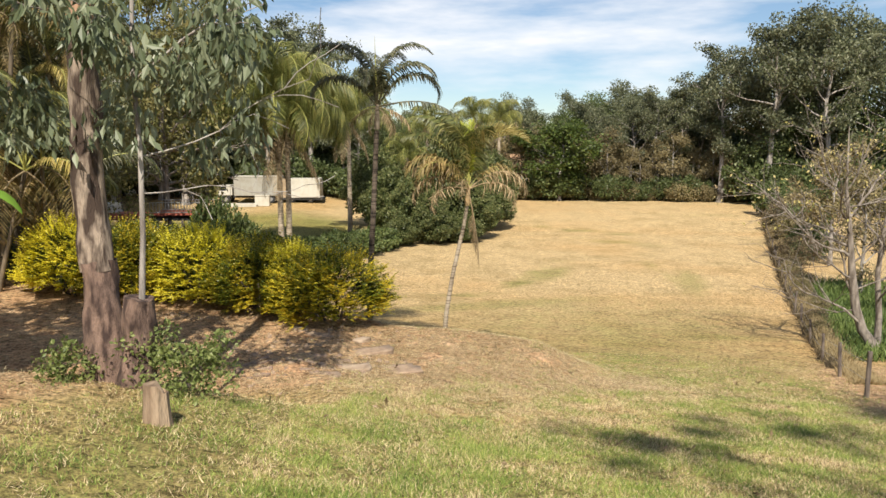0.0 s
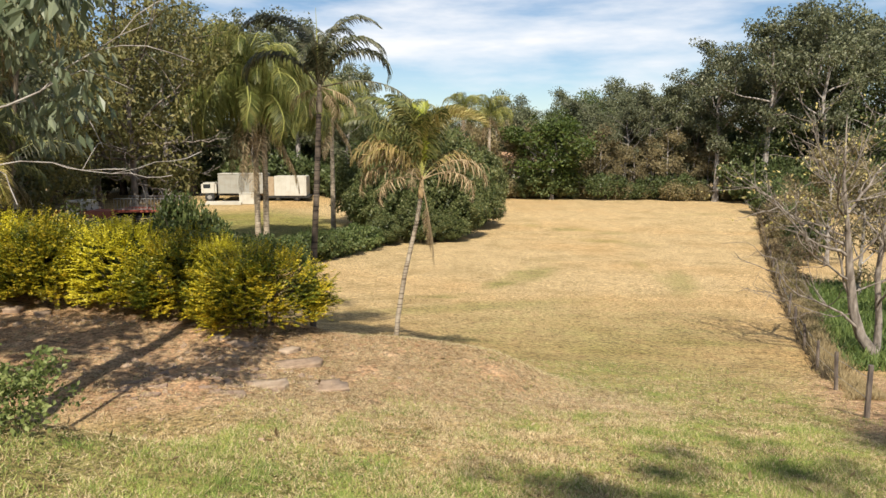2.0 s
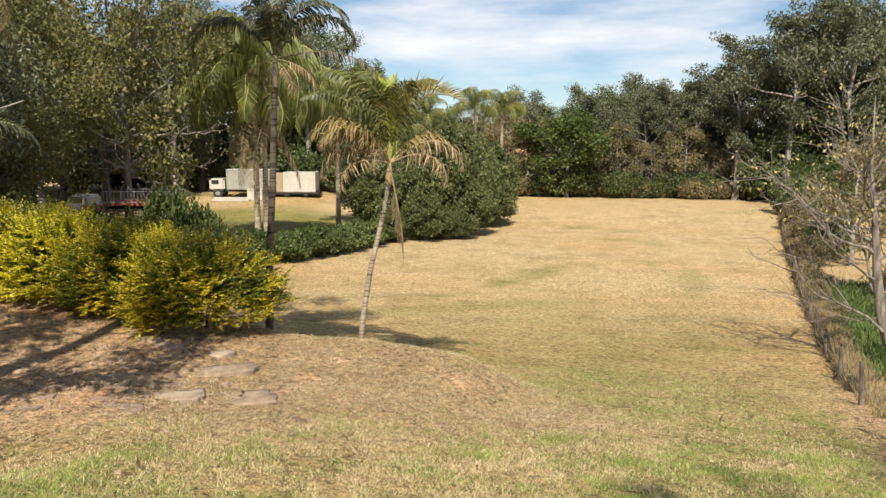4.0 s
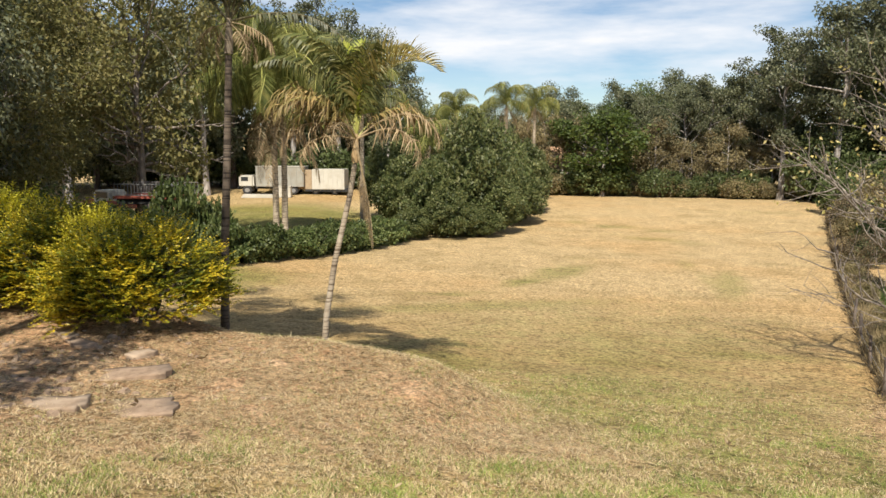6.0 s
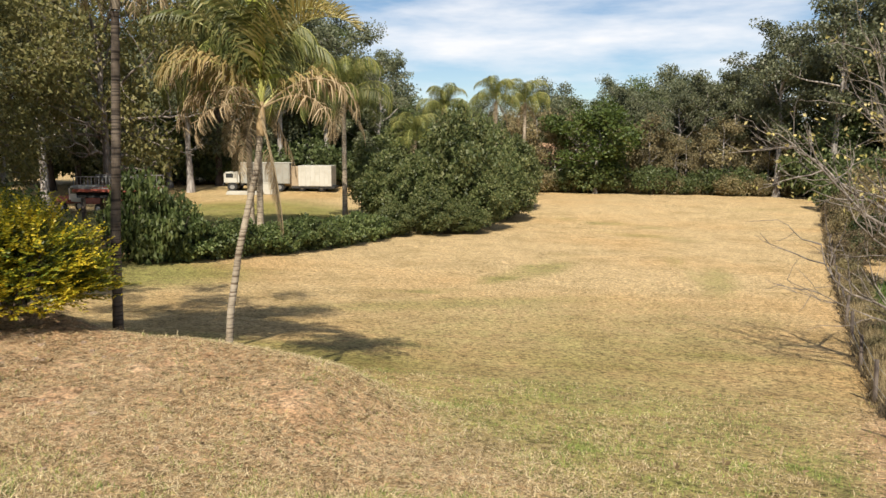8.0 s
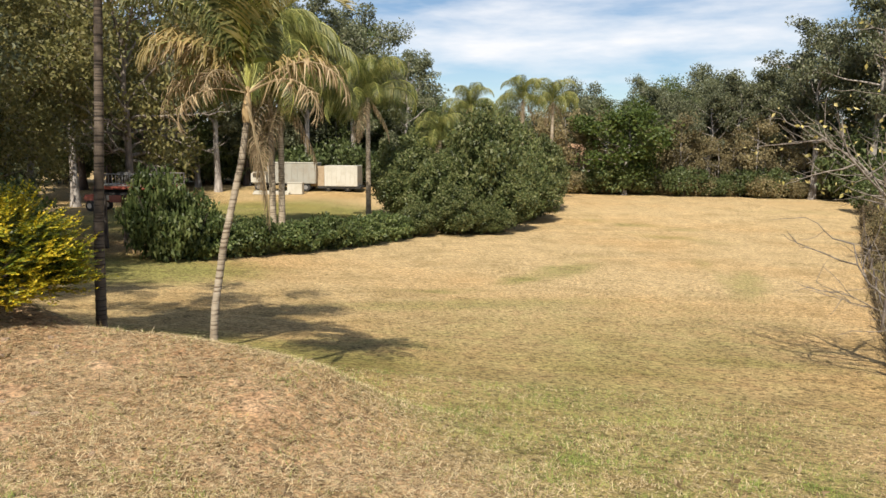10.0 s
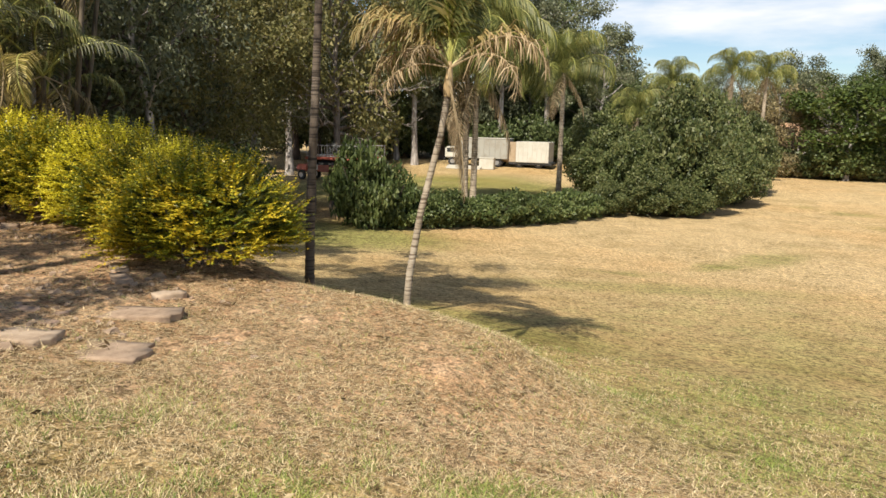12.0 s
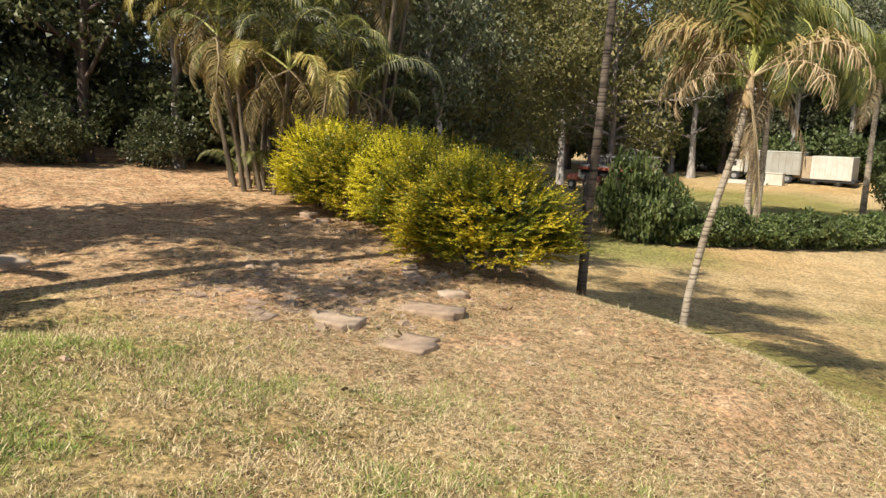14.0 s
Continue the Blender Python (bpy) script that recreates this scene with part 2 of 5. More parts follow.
LEAF_WEED = leaf_material("weed_leaf", [(0.25, (0.05, 0.08, 0.02)), (0.5, (0.11, 0.16, 0.04)), (0.8, (0.22, 0.27, 0.08))], 0.6)
LEAF_BROWN = leaf_material("brown_brush", [(0.25, (0.06, 0.045, 0.028)), (0.5, (0.13, 0.10, 0.06)), (0.8, (0.26, 0.20, 0.12))], 0.75)
BLADE_GREEN = leaf_material("grass_blade", [(0.25, (0.06, 0.11, 0.02)), (0.5, (0.25, 0.33, 0.07)), (0.8, (0.50, 0.50, 0.15))], 0.6, 0.25, 0.55, 1.1)
BLADE_DRY = leaf_material("straw_blade", [(0.25, (0.12, 0.08, 0.035)), (0.45, (0.52, 0.38, 0.18)), (0.8, (0.92, 0.75, 0.47))], 0.75, 0.15, 0.25, 1.5)
CONCRETE = plain_material("old_concrete", (0.42, 0.32, 0.23), 0.95, 0, (0.55, 0.48, 0.4), 6.0, 0.8)
STONE = plain_material("stone", (0.36, 0.26, 0.18), 0.95, 0, (0.5, 0.45, 0.4), 9.0, 0.9)
BRICK_OLD = plain_material("old_brick", (0.29, 0.20, 0.145), 0.95, 0, (0.5, 0.45, 0.42), 9.0, 0.9)
WHITE_PAINT = plain_material("white_paint", (0.52, 0.50, 0.44), 0.6, 0, (0.7, 0.66, 0.58), 1.2, 0.8)
GREY_PAINT = plain_material("grey_paint", (0.33, 0.32, 0.28), 0.65, 0, (0.7, 0.6, 0.5), 1.0, 0.8)
TAN_PAINT = plain_material("tan_paint", (0.38, 0.29, 0.19), 0.7, 0, (0.6, 0.5, 0.4), 1.5, 0.8)
RED_PAINT = plain_material("red_paint", (0.32, 0.085, 0.055), 0.55, 0, (0.5, 0.5, 0.5), 2.0, 0.6)
RUBBER = plain_material("rubber", (0.03, 0.03, 0.03), 0.85)
STEEL = plain_material("galvanised_steel", (0.42, 0.42, 0.42), 0.45, 0.7)
GLASS = plain_material("dark_glass", (0.03, 0.035, 0.04), 0.08)
THATCH = plain_material("rust_roof", (0.48, 0.30, 0.19), 0.8, 0, (0.5, 0.4, 0.35), 2.0, 0.7)

# ---- terrain ----
def sstep(a, b, v):
    u = np.clip((v - a) / (b - a), 0, 1)
    return u * u * (3 - 2 * u)


def ground_height(x, y):
    x, y = np.asarray(x, float), np.asarray(y, float)
    s = y + 0.31 * 12 * np.tanh(x / 12)
    p = sum(np.interp(s + o, (-60, 0, 8, 19, 24, 32, 45, 62, 74, 90, 140, 260, 700), (8, 0.0, -1.55, -3.65, -4.2, -4.75, -5.1, -5.2, -4.55, -4.5, -4.4, 0.0, 22.0)) for o in (-1.5, -0.5, 0.5, 1.5)) / 4
    p = p + 0.75 * sstep(-2, -16, x) * sstep(22, 40, y)
    left = 0.35 * sstep(0, -4, x) * sstep(1, 5, y) * sstep(14, 9, y)
    p = p + left
    level = -1.78 - 0.14 * sstep(-2.2, -0.2, x) - 0.02 * np.clip(x, -30, 4) - 0.07 * np.clip(x, 0, 1.8) - 0.40 * np.clip(x - 1.8, 0, 12) + 0.012 * np.clip(-8 - x, 0, 25)
    level = level + 0.32 * sstep(-8.5, -13.5, x)
    k = 0.12
    terrace = np.maximum(p, level) + k * np.exp(-np.abs(p - level) / k / 2) * 0.6
    edge = 13.5 - y - 0.12 * np.clip(x, 0, 9) ** 2 + 0.5 * np.clip(-1.0 - x, 0, 5) + 0.1 * np.clip(-6 - x, 0, 12)
    w = sstep(-1.9, 0.35, edge)
    out = p * (1 - w) + terrace * w
    cut = sstep(7.15, 7.9, y) * sstep(-0.9, -2.2, x) * w
    return out * (1 - cut) + np.minimum(out, level + 0.12) * cut


def ground_z(x, y):
    return float(ground_height(x, y))


def mesh_of(name, verts, faces, mats=(), face_mats=None, smooth=False):
    """One mesh from arrays of vertices and of four-cornered or three-cornered faces."""
    verts, faces = np.asarray(verts, dtype=np.float32), np.asarray(faces, dtype=np.int32)
    me = bpy.data.meshes.new(name)
    k = faces.shape[1]
    me.vertices.add(len(verts))
    me.vertices.foreach_set("co", verts.ravel())
    me.loops.add(faces.size)
    me.loops.foreach_set("vertex_index", faces.ravel())
    me.polygons.add(len(faces))
    me.polygons.foreach_set("loop_start", np.arange(0, faces.size, k, dtype=np.int32))
    for m in mats:
        me.materials.append(m)
    if face_mats is not None:
        me.polygons.foreach_set("material_index", np.asarray(face_mats, dtype=np.int32))
    me.polygons.foreach_set("use_smooth", np.full(len(faces), smooth))
    me.update(calc_edges=True)
    return me


def part(name, me, parent, label="", m=None, kind=""):
    ob = new(name, me)
    ob.parent = parent
    if m is not None:
        ob.matrix_basis = m
    return tagged(ob, label, kind=kind)


def thing(name, x, y, label, category, group="", z=None, turn=0.0, sink=0.0):
    ob = new(name)
    ob.matrix_basis = pose(x, y, (ground_z(x, y) if z is None else z) - sink, 0, 0, turn)
    return tagged(ob, label, category, group)


def axis_points(near, fine, far, steps):
    """Coordinates from -far to far: even and fine within near, then wider and wider."""
    inner = np.arange(near[0], near[1] + fine / 2, fine)
    grow = np.cumsum(fine * 1.062 ** np.arange(1, steps))
    grow = grow * (far / grow[-1]) if grow[-1] < far else grow[grow < far]
    return np.concatenate([near[0] - grow[::-1], inner, near[1] + grow])


def bumps(x, y, seed, scale):
    """A cheap smooth noise from sums of waves."""
    r = np.random.RandomState(seed)
    out = np.zeros_like(x)
    for _ in range(14):
        a, f, ph = r.uniform(0, 2 * math.pi), r.uniform(0.5, 2.2) / scale, r.uniform(0, 7)
        out += np.sin((x * math.cos(a) + y * math.sin(a)) * f * 2 * math.pi + ph) / (0.6 + f * scale)
    return out / 6


def build_ground():
    gx, gy = axis_points((-8.0, 9.0), 0.10, 700.0, 112), axis_points((1.5, 16.0), 0.10, 700.0, 112)
    X, Y = np.meshgrid(gx, gy)
    Z = ground_height(X, Y)
    near = sstep(60, 15, np.hypot(X, Y - 8))
    Z = Z + near * (0.018 * bumps(X, Y, 1, 1.6) + 0.010 * bumps(X, Y, 2, 0.45))
    rough = sstep(-0.3, -1.0, X - 1.5) * sstep(9, 10, Y) * sstep(14.6, 13.6, Y) * sstep(-8, -5, X)
    Z = Z + rough * 0.03 * bumps(X, Y, 3, 0.35)
    ny, nx = X.shape
    i = np.arange(ny * nx).reshape(ny, nx)
    faces = np.stack([i[:-1, :-1].ravel(), i[:-1, 1:].ravel(), i[1:, 1:].ravel(), i[1:, :-1].ravel()], 1)
    me = mesh_of("ground", np.stack([X.ravel(), Y.ravel(), Z.ravel()], 1), faces, [GROUND], smooth=True)
    for name, v in layers(X, Y).items():
        me.attributes.new(name, "FLOAT", "POINT").data.foreach_set("value", v.ravel().astype(np.float32))
    tagged(new("ground", me), "sloping mown lawn of dry and green grass with bare reddish earth", "ground", kind="structure")


def blob(X, Y, cx, cy, rx, ry, turn=0.0, soft=0.5):
    c, s = math.cos(radians(turn)), math.sin(radians(turn))
    u, v = (X - cx) * c + (Y - cy) * s, -(X - cx) * s + (Y - cy) * c
    return sstep(1 + soft, 1 - soft, np.hypot(u / rx, v / ry))


def layers(X, Y):
    """Where the ground is green, bare, lush or bleached: weights from 0 to 1."""
    wob = 0.5 * bumps(X, Y, 7, 3.0)
    fence = 7.7 + (Y - 12.8) * 0.417
    edge = 13.5 - Y - 0.12 * np.clip(X, 0, 9) ** 2 + 0.5 * np.clip(-1.0 - X, 0, 5) + 0.1 * np.clip(-6 - X, 0, 12)
    dirt = sstep(-1.4, 0.9, edge + wob * 1.2) * sstep(-0.8, 0.8, Y - 9.3 - 0.25 * np.clip(X, -3, 5) + wob) * sstep(4.6, 2.6, X + wob) * (1 - 0.3 * sstep(-0.6, 1.6, X + wob) * (0.8 + wob))
    dirt = np.maximum(dirt * 0.9, sstep(-3.0, -4.2, X + wob) * sstep(2, 5, Y) * sstep(0, 1, edge) * 0.9)
    dirt = np.maximum(dirt, blob(X, Y, 8.2, 12.5, 1.2, 5.0, -22) * 0.75)
    dirt = np.maximum(dirt, blob(X, Y, 1.8, 11.5, 2.4, 1.2, -20) * 0.7)
    green = 0.75 * sstep(9.6, 7.0, Y - 0.3 * X + wob) * sstep(-4.5, -2.0, X) * (0.8 + wob * 0.5)
    green = np.maximum(green, (0.42 + 0.7 * bumps(X, Y, 9, 1.0)) * sstep(7.5, 9.0, Y) * sstep(15, 12.5, Y) * sstep(-1.5, 0.8, X))
    green = np.maximum(green, 0.55 * blob(X, Y, 4.2, 13.5, 3.0, 7.5, -20, 0.8) * (0.9 + wob * 0.4))
    green = np.maximum(green, 0.65 * blob(X, Y, -2.0, 17.5, 5.5, 2.2, 0, 0.6))
    green = np.maximum(green, 0.7 * blob(X, Y, -10, 30, 5, 4, 30, 0.6))
    green = np.maximum(green, (0.42 + 0.3 * wob) * blob(X, Y, 5.0, 20, 5.5, 12.0, -20, 0.9))
    green = np.maximum(green, (0.72 + 0.3 * wob) * blob(X, Y, -15, 52, 11, 15, 0, 0.4))
    green = np.maximum(green, 0.5 * blob(X, Y, 2.5, 27, 6.5, 1.3, 28, 0.8))
    green = np.maximum(green, 0.55 * blob(X, Y, 5.3, 36, 4.0, 1.1, 62, 0.8))
    green = np.maximum(green, 0.5 * blob(X, Y, 12.0, 34, 5.0, 0.9, 75, 0.8))
    green = np.maximum(green, 0.55 * blob(X, Y, 12.5, 51, 4.2, 1.3, -38, 0.8))
    green = np.maximum(green, 0.45 * blob(X, Y, 23, 68, 7, 1.2, -5, 0.8))
    for cx, cy, rx, ry, turn, k in ((3.4, 33.0, 1.6, 0.7, 60, 0.8), (5.0, 37.0, 2.6, 0.7, 60, 0.8), (6.6, 41.0, 1.6, 0.8, 40, 0.7), (1.0, 29.5, 2.4, 0.6, 20, 0.7), (11.4, 35.0, 3.4, 0.5, 82, 0.65), (11.8, 40.0, 3.0, 0.6, 80, 0.6),
                                    (8.0, 46.0, 2.4, 0.6, 10, 0.6), (12.4, 57.5, 3.6, 1.2, -30, 0.85), (10.0, 60.0, 3.0, 0.9, -30, 0.6), (5.5, 21.0, 3.5, 1.2, 30, 0.55), (8.5, 20.8, 2.0, 0.8, 0, 0.7), (2.0, 20.0, 3.0, 1.0, 10, 0.6)):
        green = np.maximum(green, k * blob(X, Y, cx, cy, rx, ry, turn, 0.9) * (0.8 + wob))
    green = green * (1 - 0.75 * blob(X, Y, 1.3, 8.3, 1.5, 1.2, 30, 0.6))
    lush = sstep(0.6, 1.8, X - fence) * sstep(36, 30, Y) * sstep(17, 20, Y)
    far = sstep(18, 34, Y + 0.3 * X + 3 * wob)
    return {"dirt": dirt, "green": green * (1 - dirt * 0.7), "lush": lush, "far_field": far * (1 - 0.6 * sstep(-8, -14, X))}


build_ground()


# ---- plants: shared builders ----
class Geo:
    """Gathers vertices and four-cornered faces with a material each."""

    def __init__(self):
        self.v, self.f, self.m, self.n = [], [], [], 0

    def add(self, v, f, m=0):
        v, f = np.asarray(v, float), np.asarray(f, int)
        self.v.append(v)
        self.f.append(f + self.n)
        self.m.append(np.full(len(f), m))
        self.n += len(v)

    def mesh(self, name, mats, smooth=False):
        return mesh_of(name, np.concatenate(self.v), np.concatenate(self.f), mats, np.concatenate(self.m), smooth)


def roughen(geo, amount, scale):
    """Shifts the vertices by a smooth noise, for lumpy bark."""
    for v in geo.v:
        for i, c in enumerate(v):
            d = noise.noise_vector(Vector((c[0] * scale, c[1] * scale, c[2] * scale * 0.45)))
            e = noise.noise_vector(Vector((c[0] * scale * 3, c[1] * scale * 3, c[2] * scale)))
            v[i] = c + np.array(d) * amount + np.array(e) * amount * 0.4


def unit(v):
    return v / np.maximum(np.linalg.norm(v, axis=-1, keepdims=True), 1e-9)


def tube(geo, pts, radii, sides=7, m=0, cap=True):
    pts, radii = np.asarray(pts, float), np.asarray(radii, float)
    d = unit(np.gradient(pts, axis=0))
    ref = np.where(np.abs(d[:, 2:3]) > 0.9, [[1.0, 0, 0]], [[0, 0, 1.0]])
    a = unit(np.cross(d, ref))
    for i in range(1, len(a)):
        w = a[i - 1] - d[i] * np.dot(a[i - 1], d[i])
        a[i] = w / max(np.linalg.norm(w), 1e-9)
    b = np.cross(d, a)
    ang = np.arange(sides) * 2 * math.pi / sides
    ring = pts[:, None] + radii[:, None, None] * (a[:, None] * np.cos(ang)[None, :, None] + b[:, None] * np.sin(ang)[None, :, None])
    v = ring.reshape(-1, 3)
    f = []
    for i in range(len(pts) - 1):
        for j in range(sides):
            k = (j + 1) % sides
            f.append((i * sides + j, i * sides + k, (i + 1) * sides + k, (i + 1) * sides + j))
    geo.add(v, f, m)
    if cap:
        top = len(v) - sides
        ring_top = v[top:]
        c = ring_top.mean(0)
        vv = np.vstack([ring_top, ring_top * 0.3 + c * 0.7])
        geo.add(vv, [(j, (j + 1) % sides, sides + (j + 1) % sides, sides + j) for j in range(sides)], m)


def wander(rng, start, way, length, steps, wobble, lift=0.0):
    """A crooked line from start along way."""
    pts, p, d = [np.array(start, float)], np.array(start, float), unit(np.array(way, float))
    for _ in range(steps):
        d = unit(d + rng.normal(0, wobble, 3) + np.array([0, 0, lift]))
        p = p + d * length / steps
        pts.append(p)
    return np.array(pts)


def add_leaves(geo, rng, centres, radius, count, length, width, hang=0.3, flat=0.7, m=0, coarse=False):
    """Rhombic leaves scattered in soft clumps round the centres. hang: how far they point down."""
    centres = np.asarray(centres, float)
    pick = rng.randint(0, len(centres), count)
    off = unit(rng.normal(0, 1, (count, 3))) * (rng.uniform(0.15, 1, (count, 1)) ** 0.5)
    rad = np.asarray(radius)[pick][:, None] if np.ndim(radius) else radius
    p = centres[pick] + off * rad * np.array([1, 1, flat])
    way = unit(rng.normal(0, 1, (count, 3)) * (1 - hang) + np.array([0, 0, -1.0]) * hang * 1.6 + off * 0.35)
    side = unit(np.cross(way, rng.normal(0, 1, (count, 3))))
    s = rng.uniform(0.65, 1.3, (count, 1))
    nrm = np.cross(way, side)
    tip, mid = p + way * length * s, p + way * length * s * 0.45
    w = side * width * s * 0.5
    if coarse:
        v = np.stack([p - w * 1.1, p + w * 1.3 + way * length * 0.25, tip], 1).reshape(-1, 3)
        geo.add(v, np.arange(count * 3).reshape(-1, 3), m)
        return
    v = np.stack([p, mid + w + nrm * width * 0.15, tip, mid - w + nrm * width * 0.15], 1).reshape(-1, 3)
    f = np.arange(count * 4).reshape(-1, 4)
    geo.add(v, f, m)


def grow_tree(seed, height, spread, trunk_r, leaves, leaf_len, leaf_w, bark, leaf, bare=0.35, clump=0.9, hang=0.3, limbs=9, lean=(0, 0), forks=4,
              sides=7, roundness=1.0, coarse=False):
    """A trunk with limbs and branches, and a crown of leaves in clumps at their ends. Two meshes, base at the origin."""
    rng = np.random.RandomState(seed)
    wood, crown, tips, tip_r = Geo(), Geo(), [], []
    top = np.array([lean[0], lean[1], height * 0.88])
    t = np.linspace(0, 1, 12)
    wob = np.cumsum(rng.normal(0, 0.012 * height, (12, 2)), axis=0)
    trunk = np.column_stack([top[0] * t + wob[:, 0] * t, top[1] * t + wob[:, 1] * t, top[2] * t])
    trunk[0, 2] = -0.35
    rr = trunk_r * (1 - 0.82 * t) + trunk_r * 0.5 * np.exp(-t * 30)
    tube(wood, trunk, rr, sides + 1)
    for i in range(limbs):
        q = bare + (0.97 - bare) * (i + rng.uniform(0, 0.8)) / limbs
        k = q * 11
        j = int(min(k, 10))
        s = trunk[j] + (trunk[j + 1] - trunk[j]) * (k - j)
        az = i * 2.4 + rng.uniform(-0.5, 0.5)
        env = (math.sin(math.pi * min(1, max(0.05, (q - bare) / (1.08 - bare))) ** 0.75) * 0.75 + 0.3) * roundness + (1 - roundness) * 0.8
        ln = spread * env * rng.uniform(0.75, 1.1)
        way = np.array([math.cos(az), math.sin(az), rng.uniform(0.25, 0.9)])
        r0 = max(trunk_r * (1 - 0.8 * q) * 0.55, 0.012)
        limb = wander(rng, s, way, ln, 6, 0.14, 0.05)
        tube(wood, limb, np.linspace(r0, r0 * 0.3, 7), max(4, sides - 2))
        tips.append(limb[-1])
        for b in range(forks):
            at = limb[rng.randint(2, 6)]
            w2 = unit(limb[-1] - limb[0]) + rng.normal(0, 0.6, 3) + np.array([0, 0, 0.25])
            br = wander(rng, at, w2, ln * rng.uniform(0.3, 0.6), 4, 0.2, 0.02)
            tube(wood, br, np.linspace(r0 * 0.4, r0 * 0.12, 5), 4, cap=False)
            tips.append(br[-1])
            tips.append(br[2])
    tips.append(trunk[-1])
    tips = np.array(tips)
    tip_r = rng.uniform(0.55, 1.25, len(tips)) * clump
    if leaves:
        add_leaves(crown, rng, tips, tip_r, leaves, leaf_len, leaf_w, hang, 0.7, 0, coarse)
    wm = wood.mesh("trunk", [bark], True)
    cm = crown.mesh("crown", [leaf]) if leaves else None
    return wm, cm


def plant(name, wm, cm, x, y, label, category="tree", group="", turn=0.0, size=1.0, z=None, sink=0.1, wide=1.0):
    ob = thing(name, x, y, label, category, group, z, turn, sink)
    ob.scale = (size * wide, size * wide, size)
    part("trunk", wm, ob)
    if cm:
        part("crown", cm, ob)
    return ob


def grow_shrub(seed, rx, ry, h, leaves, leaf_len, leaf_w, bark, leaf, under=None, stems=9, lumps=26, hang=0.0, low=0.25, clump=0.28, spray=0.8, coarse=False, inner=0.22):
    """A bush: stems fanning from the foot and an uneven skin of leafy twigs, leaves inside coloured darker to deepen
    the shade there.
    """
    rng = np.random.RandomState(seed)
    wood, crown = Geo(), Geo()
    for i in range(stems):
        a = i * 2.4
        end = np.array([math.cos(a) * rx * 0.7, math.sin(a) * ry * 0.7, h * rng.uniform(0.5, 0.85)])
        s = np.array([math.cos(a) * 0.08, math.sin(a) * 0.08, -0.15])
        mid = (s + end) / 2 + rng.normal(0, 0.06, 3)
        tube(wood, [s, mid, end], [0.035, 0.025, 0.008], 5)
    u = unit(rng.normal(0, 1, (lumps * 5, 3)))
    u[:, 2] = u[:, 2] * 0.95
    bulge = 1 + 0.13 * np.sin(u[:, 0] * 5 + seed) + 0.13 * np.sin(u[:, 1] * 6 + seed * 2) + 0.08 * np.sin(u[:, 2] * 9 + seed)
    c = u * np.array([rx, ry, h * (0.5 - low * 0.3)]) * bulge[:, None] * 0.86 + np.array([0, 0, h * (0.5 + low * 0.12)])
    c[:, 2] = np.maximum(c[:, 2], h * 0.09)
    r = rng.uniform(0.6, 1.2, len(c)) * clump
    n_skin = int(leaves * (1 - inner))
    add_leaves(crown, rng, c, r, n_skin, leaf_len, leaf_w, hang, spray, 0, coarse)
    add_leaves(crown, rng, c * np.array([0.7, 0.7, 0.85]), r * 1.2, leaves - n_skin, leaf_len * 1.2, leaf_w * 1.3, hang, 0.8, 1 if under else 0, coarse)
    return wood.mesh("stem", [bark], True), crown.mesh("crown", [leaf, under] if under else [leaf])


def frond_mesh(name, seed, length, pairs, leaflet, width, rise=0.6, arch=1.5, droop=0.5, lift=0.35, mat=None, stalk=None, bare=0.16, gaps=0.0, mess=0.07):
    """A feather frond along +Y from the origin: a tapering arched rib and drooping leaflets on both sides."""
    rng = np.random.RandomState(seed)
    g = Geo()
    n = 14
    t = np.linspace(0, 1, n)
    pitch = rise - arch * t ** 1.8
    dy, dz = np.cos(pitch) * length / (n - 1), np.sin(pitch) * length / (n - 1)
    rib = np.column_stack([np.cumsum(rng.normal(0, 0.006 * length, n)), np.concatenate([[0], np.cumsum(dy[:-1])]), np.concatenate([[0], np.cumsum(dz[:-1])])])
    rib[0, 0] = 0
    tube(g, rib, 0.016 * length / 1.7 * (1 - 0.85 * t) + 0.002, 5, 1, False)
    T = np.linspace(bare, 0.995, pairs)
    at = np.column_stack([np.interp(T, t, rib[:, i]) for i in range(3)])
    tang = unit(np.column_stack([np.interp(T, t, np.gradient(rib[:, i])) for i in range(3)]))
    up = unit(np.cross(np.array([1.0, 0, 0]), tang))
    for side in (-1, 1):
        keep = rng.uniform(0, 1, pairs) >= gaps
        k = int(keep.sum())
        ln = (leaflet * np.clip(np.sin(np.pi * np.clip(T * 0.86 + 0.14, 0, 1)) ** 0.55, 0.25, 1) * rng.uniform(0.85, 1.12, pairs))[keep][:, None]
        way = unit(side * np.array([1.0, 0, 0]) + tang * (0.45 + 0.9 * T[:, None] ** 2) + up * lift + rng.normal(0, mess, (pairs, 3)))[keep]
        p0 = at[keep]
        down = np.array([0, 0, -1.0])
        p1 = p0 + way * ln * 0.45
        w2 = unit(way + down * droop)
        p2 = p1 + w2 * ln * 0.33
        w3 = unit(w2 + down * droop * 1.3)
        p3 = p2 + w3 * ln * 0.27
        wd = width * tang[keep] * 0.5
        nn = up[keep] * width * 0.12
        v = np.stack([p0 - wd * 0.5, p0 + wd * 0.5, p1 + wd + nn, p1 - wd + nn, p2 + wd * 0.75, p2 - wd * 0.75, p3 + wd * 0.08, p3 - wd * 0.08], 1).reshape(-1, 3)
        base = np.arange(k)[:, None] * 8
        f = np.concatenate([base + np.array([[0, 1, 2, 3]]), base + np.array([[3, 2, 4, 5]]), base + np.array([[5, 4, 6, 7]])])
        g.add(v, f, 0)
    return g.mesh(name, [mat, stalk])


